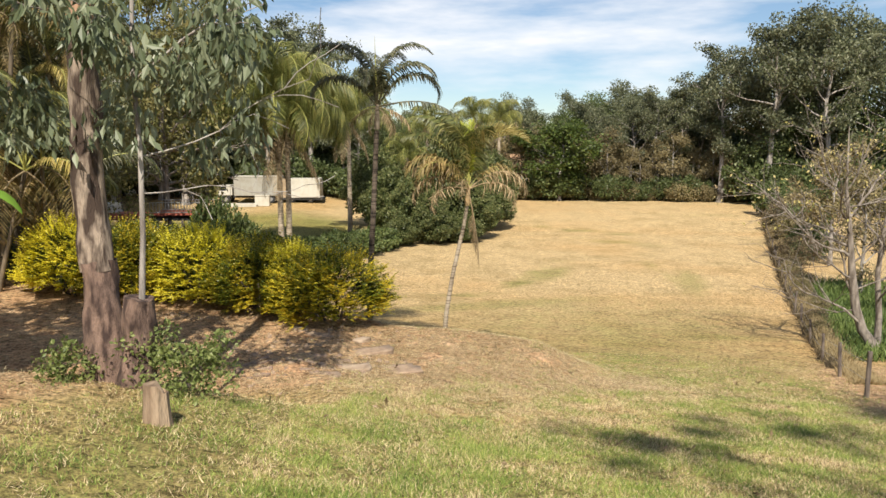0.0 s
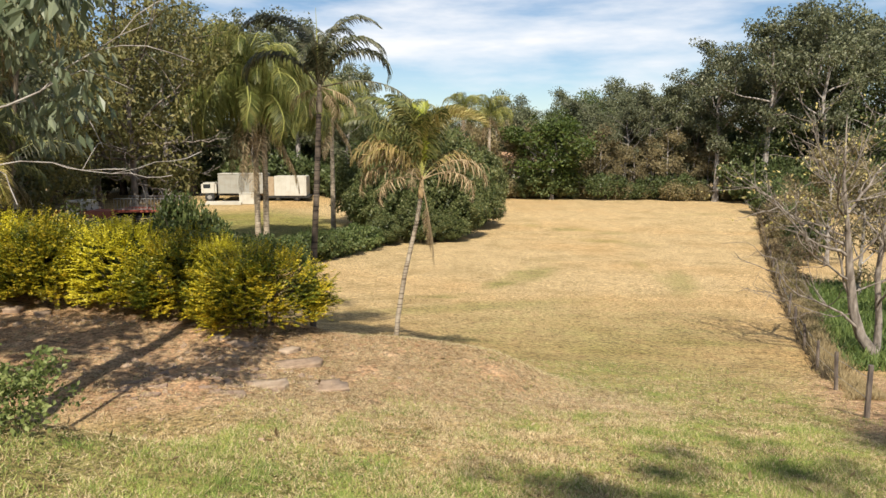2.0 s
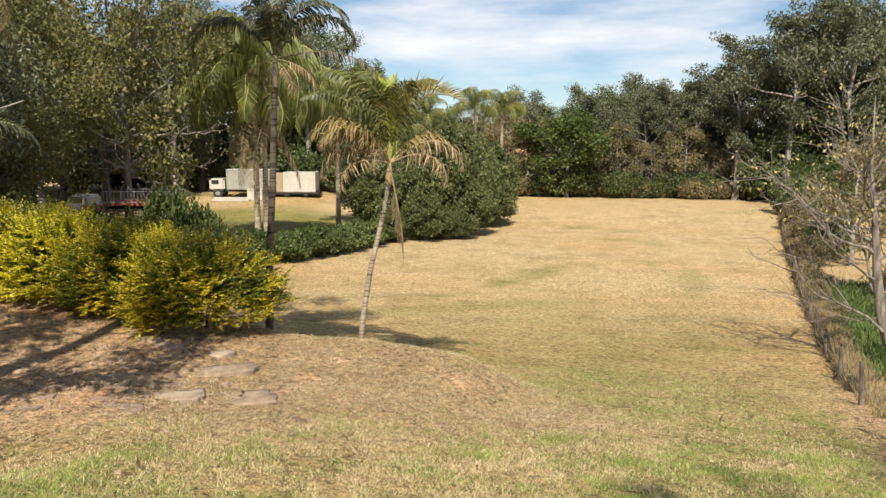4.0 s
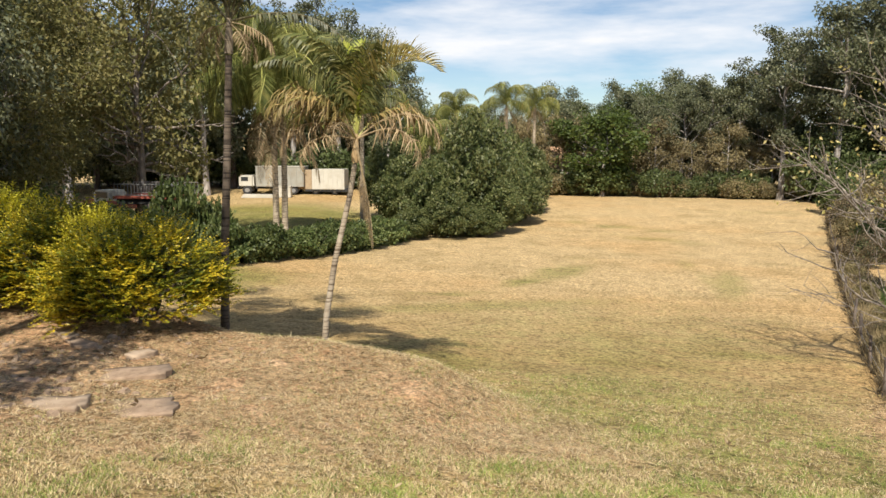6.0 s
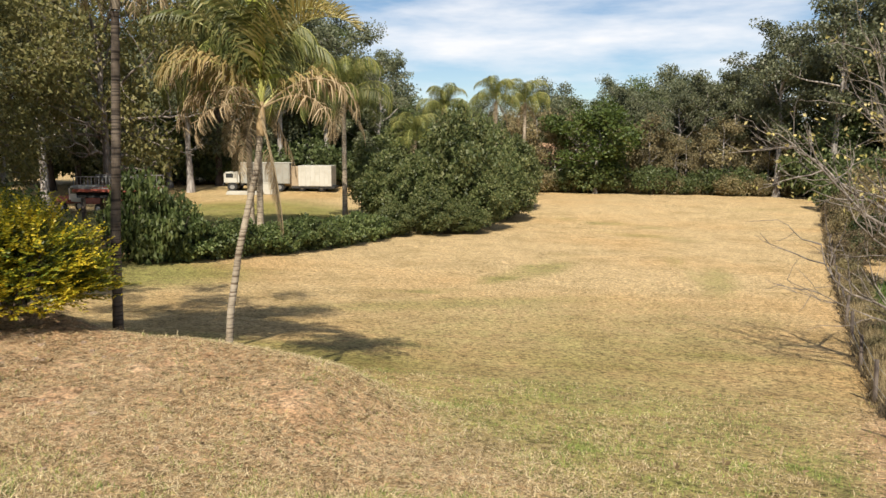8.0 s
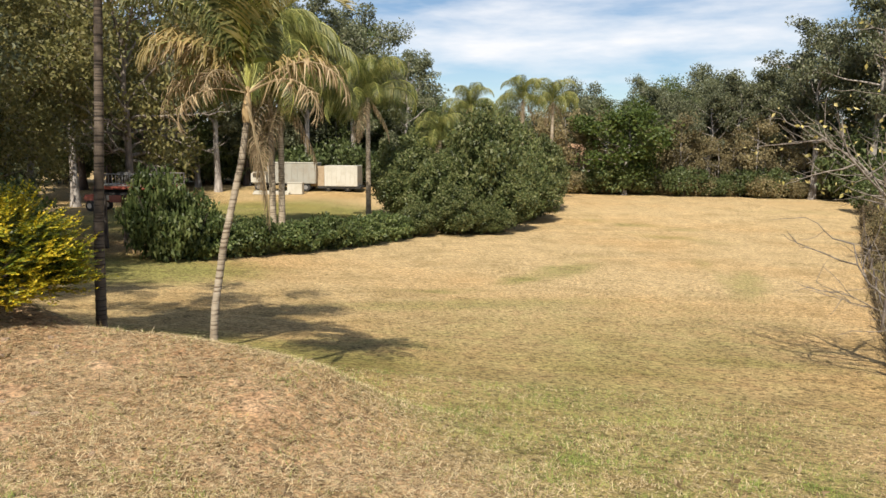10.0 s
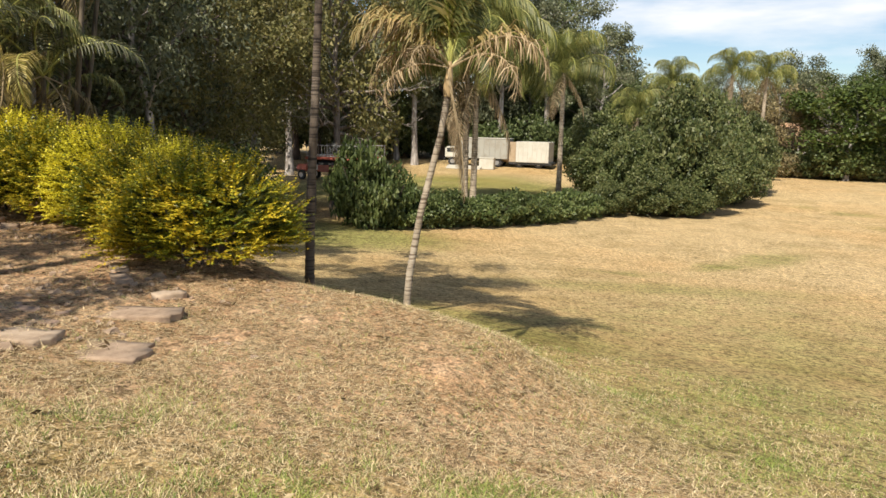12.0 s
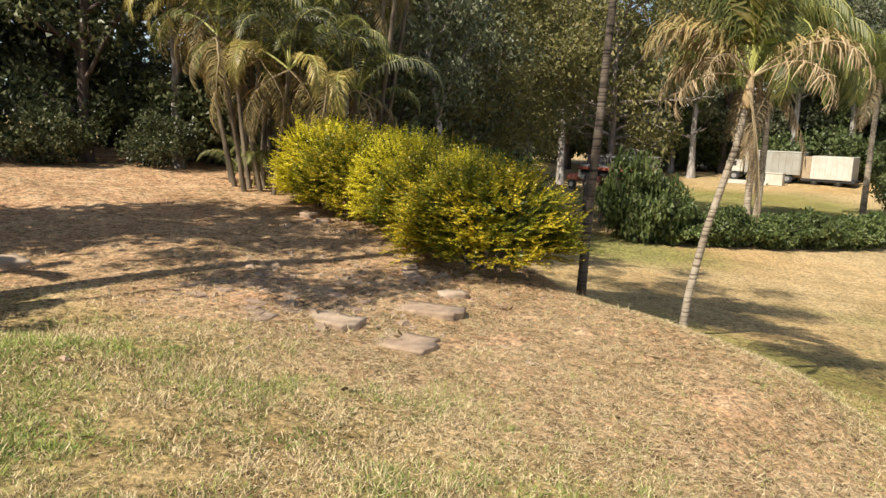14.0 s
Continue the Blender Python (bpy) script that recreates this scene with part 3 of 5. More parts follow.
def palm_trunk(name, pts, r0, r1, rings, mat, sides=12):
    """A ringed palm trunk along a curve."""
    g = Geo()
    pts = np.asarray(pts, float)
    n = rings * 3
    T = np.linspace(0, 1, n)
    src = np.linspace(0, 1, len(pts))
    line = np.column_stack([np.interp(T, src, pts[:, i]) for i in range(3)])
    k = np.ones(5) / 5
    for i in range(3):
        pad = np.concatenate([[line[0, i]] * 2, line[:, i], [line[-1, i]] * 2])
        line[:, i] = np.convolve(pad, k, "valid")
    r = r0 + (r1 - r0) * T + r0 * 0.5 * np.exp(-T * 22)
    r = r * (1 + 0.06 * (np.arange(n) % 3 == 0) - 0.03 * (np.arange(n) % 3 == 1))
    tube(g, line, r, sides)
    return g.mesh(name, [mat], True)


def hang_frond(parent, name, me, at, azimuth, tilt=0.0, roll=0.0, size=1.0, label=""):
    return part(name, me, parent, label, pose(*at, tilt, roll, azimuth) @ Matrix.Scale(size, 4))


# ---- near palms ----
F_YOUNG = frond_mesh("frond", 11, 1.85, 56, 0.58, 0.026, 1.3, 2.3, 0.2, 0.75, FROND_YELLOW, STALK_GREEN, 0.16)
F_SPEAR = frond_mesh("frond", 16, 1.35, 40, 0.34, 0.034, 1.45, 0.5, 0.15, 0.75, FROND_LIME, STALK_GREEN, 0.2)
F_YOUNG_G = frond_mesh("frond", 12, 1.95, 60, 0.58, 0.032, 1.25, 1.7, 0.8, 0.3, FROND_GREEN, STALK_GREEN, 0.16, 0.05)
F_YOUNG_O = frond_mesh("frond", 17, 1.7, 54, 0.50, 0.024, 1.05, 2.5, 0.9, 0.15, FROND_OLIVE, STALK_GREEN, 0.18, 0.08, 0.25)
F_YOUNG_D = frond_mesh("frond", 13, 1.6, 46, 0.42, 0.018, 0.8, 2.7, 1.0, 0.0, FROND_DRY, STALK_DRY, 0.25, 0.15, 0.38)
F_DEAD = frond_mesh("dead_frond", 14, 1.35, 40, 0.34, 0.016, -1.35, 0.2, 2.2, -0.2, FROND_DRY, STALK_DRY, 0.4, 0.15)


def young_palm():
    ob = thing("young_palm", 0.0, 14.6, "young palm with leaning ringed trunk and yellow-green fronds", "palm tree", sink=0.15)
    z0 = ob.location.z
    neck = np.array([0.50, 0.1, 0.34 - z0])
    part("trunk", palm_trunk("trunk", [(0, 0, -0.1), (0.07, 0.0, 0.8), (0.2, 0.03, 1.6), neck * [0.85, 1, 0.85], neck], 0.050, 0.036, 40, PALM_BARK), ob)
    g = Geo()
    up = np.array([0.03, 0.0, 0.42])
    tube(g, [neck, neck + up * 0.25, neck + up * 0.6, neck + up * 1.0], [0.045, 0.062, 0.045, 0.022], 10)
    part("crownshaft", g.mesh("crownshaft", [SHAFT], True), ob, "yellowish smooth crownshaft")
    top = neck + up
    for az, me, tilt, size, lab in ((-88, F_YOUNG, 2, 1.0, "bright yellow frond"), (-100, F_YOUNG, 14, 0.92, "bright yellow frond"), (-30, F_SPEAR, 6, 1.0, "lime green upright frond"), (70, F_SPEAR, 8, 0.95, "lime green upright frond"),
                                    (78, F_YOUNG_G, 8, 1.05, ""), (100, F_YOUNG_G, -6, 0.95, ""), (30, F_YOUNG_G, 14, 1.0, ""), (-50, F_YOUNG_G, 14, 0.9, ""), (150, F_YOUNG_G, 14, 0.85, ""), (-150, F_YOUNG_G, 16, 0.8, ""), (55, F_YOUNG_G, 22, 0.95, ""),
                                    (95, F_YOUNG_O, -2, 1.0, "brown-tinged olive frond"), (70, F_YOUNG_O, -14, 0.9, "brown-tinged olive frond"), (120, F_YOUNG_O, -4, 0.9, "brown-tinged olive frond"), (-60, F_YOUNG_O, -8, 0.8, "brown-tinged olive frond"),
                                    (92, F_YOUNG_D, 12, 1.0, "browning frond"), (80, F_YOUNG_D, -16, 1.0, "dry brown frond"), (108, F_YOUNG_D, -34, 0.75, "dry brown frond"),
                                    (-86, F_YOUNG_D, -6, 1.0, "dry brown frond"), (-104, F_YOUNG_D, -22, 0.85, "dry brown frond"), (170, F_YOUNG_D, -10, 0.7, "dry brown frond")):
        hang_frond(ob, "frond", me, top - [0, 0, 0.08 if me in (F_YOUNG_D, F_YOUNG_O) else 0], az, tilt, 0, size, lab)
    for az, size in ((-80, 1.15), (-100, 0.85), (-60, 0.95)):
        hang_frond(ob, "dead_frond", F_DEAD, neck + [0.02, -0.04, 0.3], az, 0, 0, size, "dead hanging frond")
    return ob


def tall_palm():
    ob = thing("tall_palm", -1.58, 14.8, "tall slender dark-trunked palm with arching dull green fronds", "palm tree", sink=0.2)
    z0 = ob.location.z
    neck = np.array([0.22, 0.0, 1.9 - z0])
    part("trunk", palm_trunk("trunk", [(0, 0, -0.1), (0.05, 0, 1.6), (0.14, 0, 3.0), neck], 0.068, 0.048, 44, BARK_PALM_DARK), ob)
    g = Geo()
    tube(g, [neck, neck + [0.01, 0, 0.2], neck + [0.02, 0, 0.5]], [0.062, 0.06, 0.03], 10)
    part("crownshaft", g.mesh("crownshaft", [PALM_BARK], True), ob, "dull brown crownshaft")
    top = neck + [0.02, 0, 0.45]
    a = frond_mesh("frond", 21, 2.35, 54, 0.46, 0.036, 1.3, 2.5, 0.7, 0.3, FROND_DULL, STALK_DARK, 0.16)
    b = frond_mesh("frond", 22, 1.9, 46, 0.46, 0.036, 1.05, 3.2, 0.8, 0.25, FROND_DULL, STALK_DARK, 0.18)
    c = frond_mesh("frond", 23, 1.9, 36, 0.26, 0.030, 0.25, 1.3, 1.4, -0.1, FROND_DULL, STALK_DARK, 0.22, 0.3)
    d = frond_mesh("frond", 24, 0.8, 20, 0.24, 0.020, -0.2, 1.3, 1.4, -0.1, FROND_DRY, STALK_DRY, 0.25, 0.3)
    spear = Geo()
    tube(spear, [top, top + [-0.02, 0, 0.6], top + [-0.04, 0, 1.4]], [0.018, 0.014, 0.003], 6)
    part("spear_leaf", spear.mesh("spear_leaf", [STALK_GREEN]), ob, "unopened green spear leaf")
    for az, me, tilt, size in ((88, a, 4, 0.95), (75, a, 14, 0.85), (96, b, -8, 1.0), (30, a, 18, 0.75), (-35, a, 16, 0.75), (-84, a, 14, 0.85), (-98, b, 12, 1.0), (-82, b, -2, 1.0), (170, b, 14, 0.8),
                               (-90, c, -2, 1.0), (10, b, 6, 0.8), (70, d, 0, 1.0), (-60, d, -20, 0.9), (-110, d, -30, 0.9), (110, d, -40, 0.8), (-95, d, 0, 1.1)):
        hang_frond(ob, "frond", me, top, az, tilt, 0, size, "dry brown frond" if me is d else "")
    return ob


young_palm()
tall_palm()


def queen_palm(name, x, y, trunk_h, size, label, seed, fronds=22, twin=False, turn=0.0, group=""):
    ob = thing(name, x, y, label, "palm tree", group, turn=turn, sink=0.2)
    rng = np.random.RandomState(seed)
    stems = [(0, 0, 1.0)] + ([(0.45, 0.1, 0.86)] if twin else [])
    me1 = frond_mesh("frond", seed, 3.9 * size, 100, 1.15 * size, 0.024 * size, 1.1, 3.3, 2.8, -0.25, FROND_QUEEN, STALK_GREEN, 0.08)
    me2 = frond_mesh("frond", seed + 1, 3.8 * size, 96, 1.2 * size, 0.024 * size, 0.7, 2.9, 3.0, -0.4, FROND_QUEEN, STALK_GREEN, 0.08)
    me3 = frond_mesh("frond", seed + 2, 3.0 * size, 30, 0.7 * size, 0.05 * size, -0.9, 0.7, 2.4, -0.2, FROND_DRY, STALK_DRY, 0.12)
    for sx, sy, k in stems:
        top = np.array([sx * 1.1, sy, trunk_h * k])
        part("trunk", palm_trunk("trunk", [(sx, sy, -0.1), (sx * 1.1, sy, trunk_h * k * 0.5), top], 0.19, 0.13, 26, PALM_BARK), ob)
        for i in range(int(fronds * (1 if k == 1 else 0.6))):
            az = i * 137.5 + rng.uniform(-12, 12)
            level = i / fronds
            hang_frond(ob, "frond", me1 if level < 0.5 else me2, top, az, 35 - 62 * level, 0, rng.uniform(0.85, 1.1))
        for i in range(3):
            hang_frond(ob, "dead_frond", me3, top, 60 + i * 110, 0, 0, 0.9, "dead brown hanging frond")
    return ob


queen_palm("queen_palm", -9.9, 43.3, 8.6, 1.7, "twin-trunked feathery palm with a drooping green crown", 31, 34, twin=True)
queen_palm("queen_palm", -7.0, 53.5, 8.6, 1.25, "single feathery drooping palm beside the dark bush on the lower lawn", 35, 20)
for px, py, th in ((3.0, 70.0, 9.4), (5.6, 72.0, 9.2), (-1.5, 69.0, 8.8), (-3.0, 60.0, 6.2)):
    queen_palm("distant_palm", px, py, th, 0.95, "distant palm with arching fronds behind the dark bush", 41, 16, turn=px * 40, group="distant palms")


# ---- gold hedge ----
def spray_shrub(seed, rx, ry, h, sprays, tip, old):
    """A dense bush of short spiky twigs in shelving layers, each set with pairs of small leaves."""
    rng = np.random.RandomState(seed)
    wood, crown = Geo(), Geo()
    for i in range(9):
        a = i * 2.4
        end = np.array([math.cos(a) * rx * 0.65, math.sin(a) * ry * 0.65, h * rng.uniform(0.5, 0.8)])
        tube(wood, [(math.cos(a) * 0.1, math.sin(a) * 0.1, -0.15), end * 0.5 + rng.normal(0, 0.05, 3), end], [0.03, 0.022, 0.006], 5)
    u = unit(rng.normal(0, 1, (sprays, 3)))
    u[:, 2] = np.abs(u[:, 2]) * 1.05 - 0.42
    u = unit(u)
    wave = 1 + 0.10 * np.sin(u[:, 0] * 6 + seed) * np.cos(u[:, 1] * 5) + 0.09 * np.sin(u[:, 2] * 17 + 2 * np.sin(u[:, 0] * 3 + seed)) + 0.08 * np.sin(u[:, 1] * 9 + seed)
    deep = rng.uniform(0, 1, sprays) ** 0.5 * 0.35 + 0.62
    c = u * [rx, ry, h * 0.56] * (wave * deep)[:, None] + [0, 0, h * 0.44]
    c[:, 2] = np.maximum(c[:, 2], 0.05)
    way = unit(u * [1, 1, 0.35] + rng.normal(0, 0.32, (sprays, 3)) + [0, 0, 0.32])
    way[:, 2] += 0.9 * (u[:, 2] > 0.72)
    way = unit(way)
    ln = rng.uniform(0.16, 0.40, sprays) * (1 + 0.35 * (u[:, 2] > 0.6))
    flat = unit(np.cross(way, [0, 0, 1.0]) + rng.normal(0, 0.15, (sprays, 3)))
    # Deeper sprays get the old green leaves, whose dark tone also paints gap shade.
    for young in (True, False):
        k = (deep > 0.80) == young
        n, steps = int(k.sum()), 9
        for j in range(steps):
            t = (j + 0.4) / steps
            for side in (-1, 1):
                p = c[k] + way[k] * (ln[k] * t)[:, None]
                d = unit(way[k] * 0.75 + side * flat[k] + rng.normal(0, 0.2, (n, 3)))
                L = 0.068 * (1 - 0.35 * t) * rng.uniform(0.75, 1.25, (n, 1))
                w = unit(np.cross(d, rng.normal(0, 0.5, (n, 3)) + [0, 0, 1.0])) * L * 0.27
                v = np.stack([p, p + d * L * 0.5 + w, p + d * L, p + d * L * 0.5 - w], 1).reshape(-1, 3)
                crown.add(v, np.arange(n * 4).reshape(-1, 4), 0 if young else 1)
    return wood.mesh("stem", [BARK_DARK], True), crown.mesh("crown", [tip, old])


def build_hedge():
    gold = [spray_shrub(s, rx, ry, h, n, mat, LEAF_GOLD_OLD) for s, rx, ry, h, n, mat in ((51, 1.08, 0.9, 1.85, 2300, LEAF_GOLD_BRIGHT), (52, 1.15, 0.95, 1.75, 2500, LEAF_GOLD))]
    old = grow_shrub(55, 1.1, 0.8, 1.75, 11000, 0.085, 0.045, BARK_DARK, LEAF_GOLD_OLD, None, clump=0.26, lumps=30)
    lab = "golden-leaved rounded hedge shrub with green depths"
    for x, y, k, turn, w, h, extra in ((-7.95, 15.2, 0, 10, 1.0, 1.0, "at the palm end"), (-6.6, 15.0, 1, 80, 1.0, 1.0, "in mid row"), (-5.15, 14.75, 0, 150, 1.0, 0.94, "in mid row"),
                                       (-3.65, 14.15, 1, 200, 0.95, 0.92, "before the tall palm"), (-2.15, 13.35, 1, 20, 0.98, 0.86, "at the lawn end"), (-2.9, 13.75, 0, 300, 0.6, 0.85, "in mid row")):
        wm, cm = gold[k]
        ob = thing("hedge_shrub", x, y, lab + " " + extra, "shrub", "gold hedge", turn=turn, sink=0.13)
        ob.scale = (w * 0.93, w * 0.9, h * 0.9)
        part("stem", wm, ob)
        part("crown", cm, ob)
    for x, y, turn, w, h in ((-4.3, 15.5, 0, 1.1, 1.05), (-3.0, 14.7, 90, 0.85, 1.0), (-5.6, 16.0, 180, 1.1, 1.1), (-7.3, 16.4, 240, 1.1, 1.2)):
        ob = thing("green_shrub", x, y, "dull green shrub behind the gold hedge", "shrub", "green shrubs behind hedge", turn=turn, sink=0.05, z=-1.95)
        ob.scale = (w, w, h)
        part("stem", old[0], ob)
        part("crown", old[1], ob)


build_hedge()


# ---- gum tree beside the path ----
def near_gum():
    x, y = -3.45, 7.05
    ob = thing("gum_tree", x, y, "old gum tree with mottled bark and drooping grey-green leaves", "tree", sink=0.1)
    rng = np.random.RandomState(61)
    bark, smooth = Geo(), Geo()
    k = np.linspace(0, 1, 76)
    line = np.column_stack([-0.07 * np.sin(k * 7.0) - 0.25 * k + 0.14 * (1 - k) ** 6, 0.1 * np.sin(k * 5) + 0.2 * k, 7.5 * k - 0.2])
    rad = 0.165 - 0.05 * k + 0.17 * np.exp(-k * 14)
    root = Geo()
    tube(root, line[:16], rad[:16] * 1.03, 26, cap=False)
    roughen(root, 0.05, 5.0)
    part("trunk_foot", root.mesh("trunk_foot", [BARK_ROOT], True), ob, "dark fibrous bark at the trunk foot")
    tube(bark, line[14:39], rad[14:39] * 1.0, 24)
    roughen(bark, 0.028, 6.0)
    tube(smooth, line[36:], rad[36:] * 0.93, 16)
    part("trunk", bark.mesh("trunk", [BARK_GUM], True), ob, "mottled rough lower trunk")
    part("upper_trunk", smooth.mesh("upper_trunk", [BARK_SMOOTH], True), ob, "smooth orange-pink upper trunk")
    high = Geo()
    tube(high, [line[-1], line[-1] + [0.1, 0.1, 3.0], line[-1] + [-0.1, 0.2, 7.5]], [0.10, 0.07, 0.02], 8)
    part("high_stem", high.mesh("high_stem", [BARK_SMOOTH], True), ob)
    stub = Geo()
    q = np.linspace(0, 1, 20)[:, None]
    tube(stub, np.array([[0.36, -0.2, -0.15]]) + q * np.array([[0.11, 0.02, 1.13]]), (0.15 + 0.16 * np.exp(-q[:, 0] * 5)), 24)
    roughen(stub, 0.05, 5.0)
    part("cut_trunk", stub.mesh("cut_trunk", [BARK_ROOT], True), ob, "dark sawn-off second trunk")
    thin = Geo()
    stem = np.array([(0.47, -0.15, 0.9), (0.5, -0.1, 1.6), (0.53, -0.12, 2.4), (0.47, -0.05, 3.2), (0.5, 0.0, 4.2), (0.35, 0.1, 5.5)])
    tube(thin, stem, [0.032, 0.027, 0.025, 0.023, 0.018, 0.010], 9)
    part("young_stem", thin.mesh("young_stem", [BARK_PALE], True), ob, "thin pale stem with peeling bark")
    limbs, leaf, tips = Geo(), Geo(), []
    for s, way, ln, r in (((0.5, -0.1, 2.35), (1, 0.25, 0.25), 1.9, 0.022), ((0.5, -0.05, 3.1), (1, -0.1, 0.6), 2.1, 0.03), ((0.45, 0, 4.0), (1, 0.3, 0.35), 2.0, 0.03), ((0.45, 0, 3.6), (-0.6, -0.6, 0.3), 1.0, 0.02),
                         ((-0.4, 0.2, 5.0), (1, -0.2, 0.3), 2.4, 0.05), ((-0.4, 0.2, 4.6), (-1, -0.2, 0.35), 2.0, 0.045), ((-0.4, 0.3, 5.6), (0.7, 0.6, 0.5), 2.3, 0.05), ((-0.45, 0.3, 6.2), (-0.5, -0.8, 0.5), 2.2, 0.045),
                         ((-0.3, 0.1, 3.7), (-0.7, -0.5, 0.1), 1.0, 0.02), ((-0.45, 0.3, 6.6), (0.9, -0.4, 0.5), 2.2, 0.04), ((0.5, -0.1, 2.0), (1, -0.3, 0.05), 1.5, 0.015), ((0.4, 0.1, 5.0), (1.0, 0.5, 0.2), 2.4, 0.03)):
        limb = wander(rng, s, way, ln, 7, 0.2, 0.0)
        r = r * 0.5
        tube(limbs, limb, np.linspace(r, r * 0.3, 8), 6)
        for _ in range(6):
            b = wander(rng, limb[rng.randint(2, 8)], unit(limb[-1] - limb[0]) + rng.normal(0, 0.7, 3), ln * 0.4, 4, 0.25, -0.08)
            tube(limbs, b, np.linspace(r * 0.4, 0.004, 5), 4, cap=False)
            tips += [b[-1], b[2]]
        tips.append(limb[-1])
    part("branch", limbs.mesh("branch", [BARK_PALE], True), ob, "thin pale crooked branches")
    tips = np.array(tips)
    tips = tips[(tips[:, 2] > 2.35) & (tips[:, 0] < 1.7)]
    low = np.array([(rng.uniform(-0.9, 0.7), rng.uniform(-0.6, 0.3), rng.uniform(2.5, 3.5)) for _ in range(20)])
    side = np.array([(rng.uniform(0.7, 1.6), rng.uniform(-0.4, 0.5), rng.uniform(3.0, 5.6)) for _ in range(26)])
    around = np.vstack([tips, low, side])
    around = around[~((np.abs(around[:, 0] + 0.28) < 0.42) & (around[:, 1] < 0.3) & (around[:, 2] > 3.1))]
    add_leaves(leaf, rng, around, 0.27, 6200, 0.15, 0.055, 0.6, 1.0)
    up = np.column_stack([rng.normal(-0.6, 1.1, 60), rng.normal(0.3, 1.2, 60), rng.uniform(9.5, 15.0, 60)])
    add_leaves(leaf, rng, up, 0.75, 12500, 0.24, 0.11, 0.5, 0.9)
    part("crown", leaf.mesh("crown", [LEAF_GUM_NEAR]), ob, "drooping grey-green sickle leaves")
    vine = Geo()
    c = np.vstack([np.column_stack([rng.normal(0.85, 0.22, 46), rng.normal(-0.25, 0.2, 46), rng.uniform(0.0, 0.62, 46)]),
                   np.column_stack([rng.normal(-0.22, 0.13, 26), rng.normal(-0.3, 0.15, 26), rng.uniform(0.0, 0.55, 26)])])
    add_leaves(vine, rng, c, 0.14, 3800, 0.05, 0.030, 0.1, 0.9)
    part("leafy_shoot", vine.mesh("leafy_shoot", [LEAF_SHOOT]), ob, "leafy green shoots round the foot")
    return ob


near_gum()


def stump():
    ob = thing("tree_stump", -2.33, 5.55, "short weathered sawn tree stump with a notched top", "stump", sink=0.04)
    bm = bmesh.new()
    rings, sides = 7, 18
    rows = []
    for i in range(rings):
        t = i / (rings - 1)
        rows.append([bm.verts.new(((0.135 - 0.03 * t + 0.012 * math.sin(j * 2.3) + 0.03 * math.exp(-6 * t)) * math.cos(j * 2 * math.pi / sides),
                                   (0.125 - 0.03 * t + 0.01 * math.cos(j * 1.7)) * math.sin(j * 2 * math.pi / sides),
                                   0.43 * t - 0.05 - (0.10 if (j < 5 or j > 15) and i == rings - 1 else 0.0) * 1.0)) for j in range(sides)])
    for a, b in zip(rows, rows[1:]):
        for j in range(sides):
            bm.faces.new((a[j], a[(j + 1) % sides], b[(j + 1) % sides], b[j]))
    bm.faces.new(rows[-1])
    me = bpy.data.meshes.new("stump_wood")
    bm.to_mesh(me)
    bm.free()
    me.materials.append(CUT_WOOD)
    ob.scale = (0.85, 0.85, 1.0)
    part("stump_wood", me, ob)


stump()


# ---- golden cane palms and the dark grove ----
def cane_clump(x, y, seed, stems, height, label, size=1.0):
    rng = np.random.RandomState(seed)
    ob = thing("cane_palm_clump", x, y, label, "palm clump", "cane palms", sink=0.15)
    fr = [frond_mesh("frond", seed, 2.4 * size, 50, 0.55 * size, 0.030, 1.0, 2.7, 1.1, 0.1, FROND_GREEN, STALK_GREEN, 0.2),
          frond_mesh("frond", seed + 1, 2.2 * size, 48, 0.52 * size, 0.028, 0.7, 2.9, 1.1, 0.1, FROND_CANE, STALK_GREEN, 0.2),
          frond_mesh("frond", seed + 2, 1.9 * size, 40, 0.45 * size, 0.024, 0.1, 2.0, 1.6, -0.1, FROND_OLIVE, STALK_DRY, 0.2, 0.2),
          frond_mesh("frond", seed + 3, 2.3 * size, 40, 0.5 * size, 0.03, 0.8, 2.6, 0.8, 0.2, FROND_DULL, STALK_GREEN, 0.2)]
    for i in range(stems):
        a, r = i * 2.4, 0.2 * math.sqrt(i + 0.3)
        foot = np.array([math.cos(a) * r, math.sin(a) * r, -0.05])
        h = height * (0.40 + 0.66 * ((i * 0.618) % 1.0))
        top = foot + np.array([math.cos(a) * r * 1.3, math.sin(a) * r * 1.3, h])
        part("trunk", palm_trunk("trunk", [foot, foot * 0.6 + top * 0.4 + rng.normal(0, 0.05, 3), top], 0.06, 0.042, 18, BARK_CANE, 8), ob)
        for j in range(9):
            k = 0 if j < 4 else (1 if j < 6 and i % 2 else 2 if j > 5 else 0)
            hang_frond(ob, "frond", fr[3] if k == 0 and i % 2 else fr[k], top, j * 137.5 + i * 50, 34 - 10 * j + rng.uniform(-6, 6), rng.uniform(-15, 15), rng.uniform(0.75, 1.1),
                       ("", "yellowing frond", "dry brown frond")[k])
    for j in range(7):
        hang_frond(ob, "frond", fr[0], (rng.uniform(-0.5, 0.5), rng.uniform(-0.5, 0.5), 0.1), j * 40 + 15, 20, 0, rng.uniform(0.5, 0.8))
    return ob


cane_clump(-10.3, 15.2, 71, 15, 6.4, "dense clump of cane palms with green, yellow and dry fronds")
cane_clump(-9.4, 17.0, 77, 12, 6.6, "cane palm clump rising behind the golden shrubs")
cane_clump(-12.0, 16.4, 74, 10, 6.4, "tall clump of cane palms behind the gold hedge")

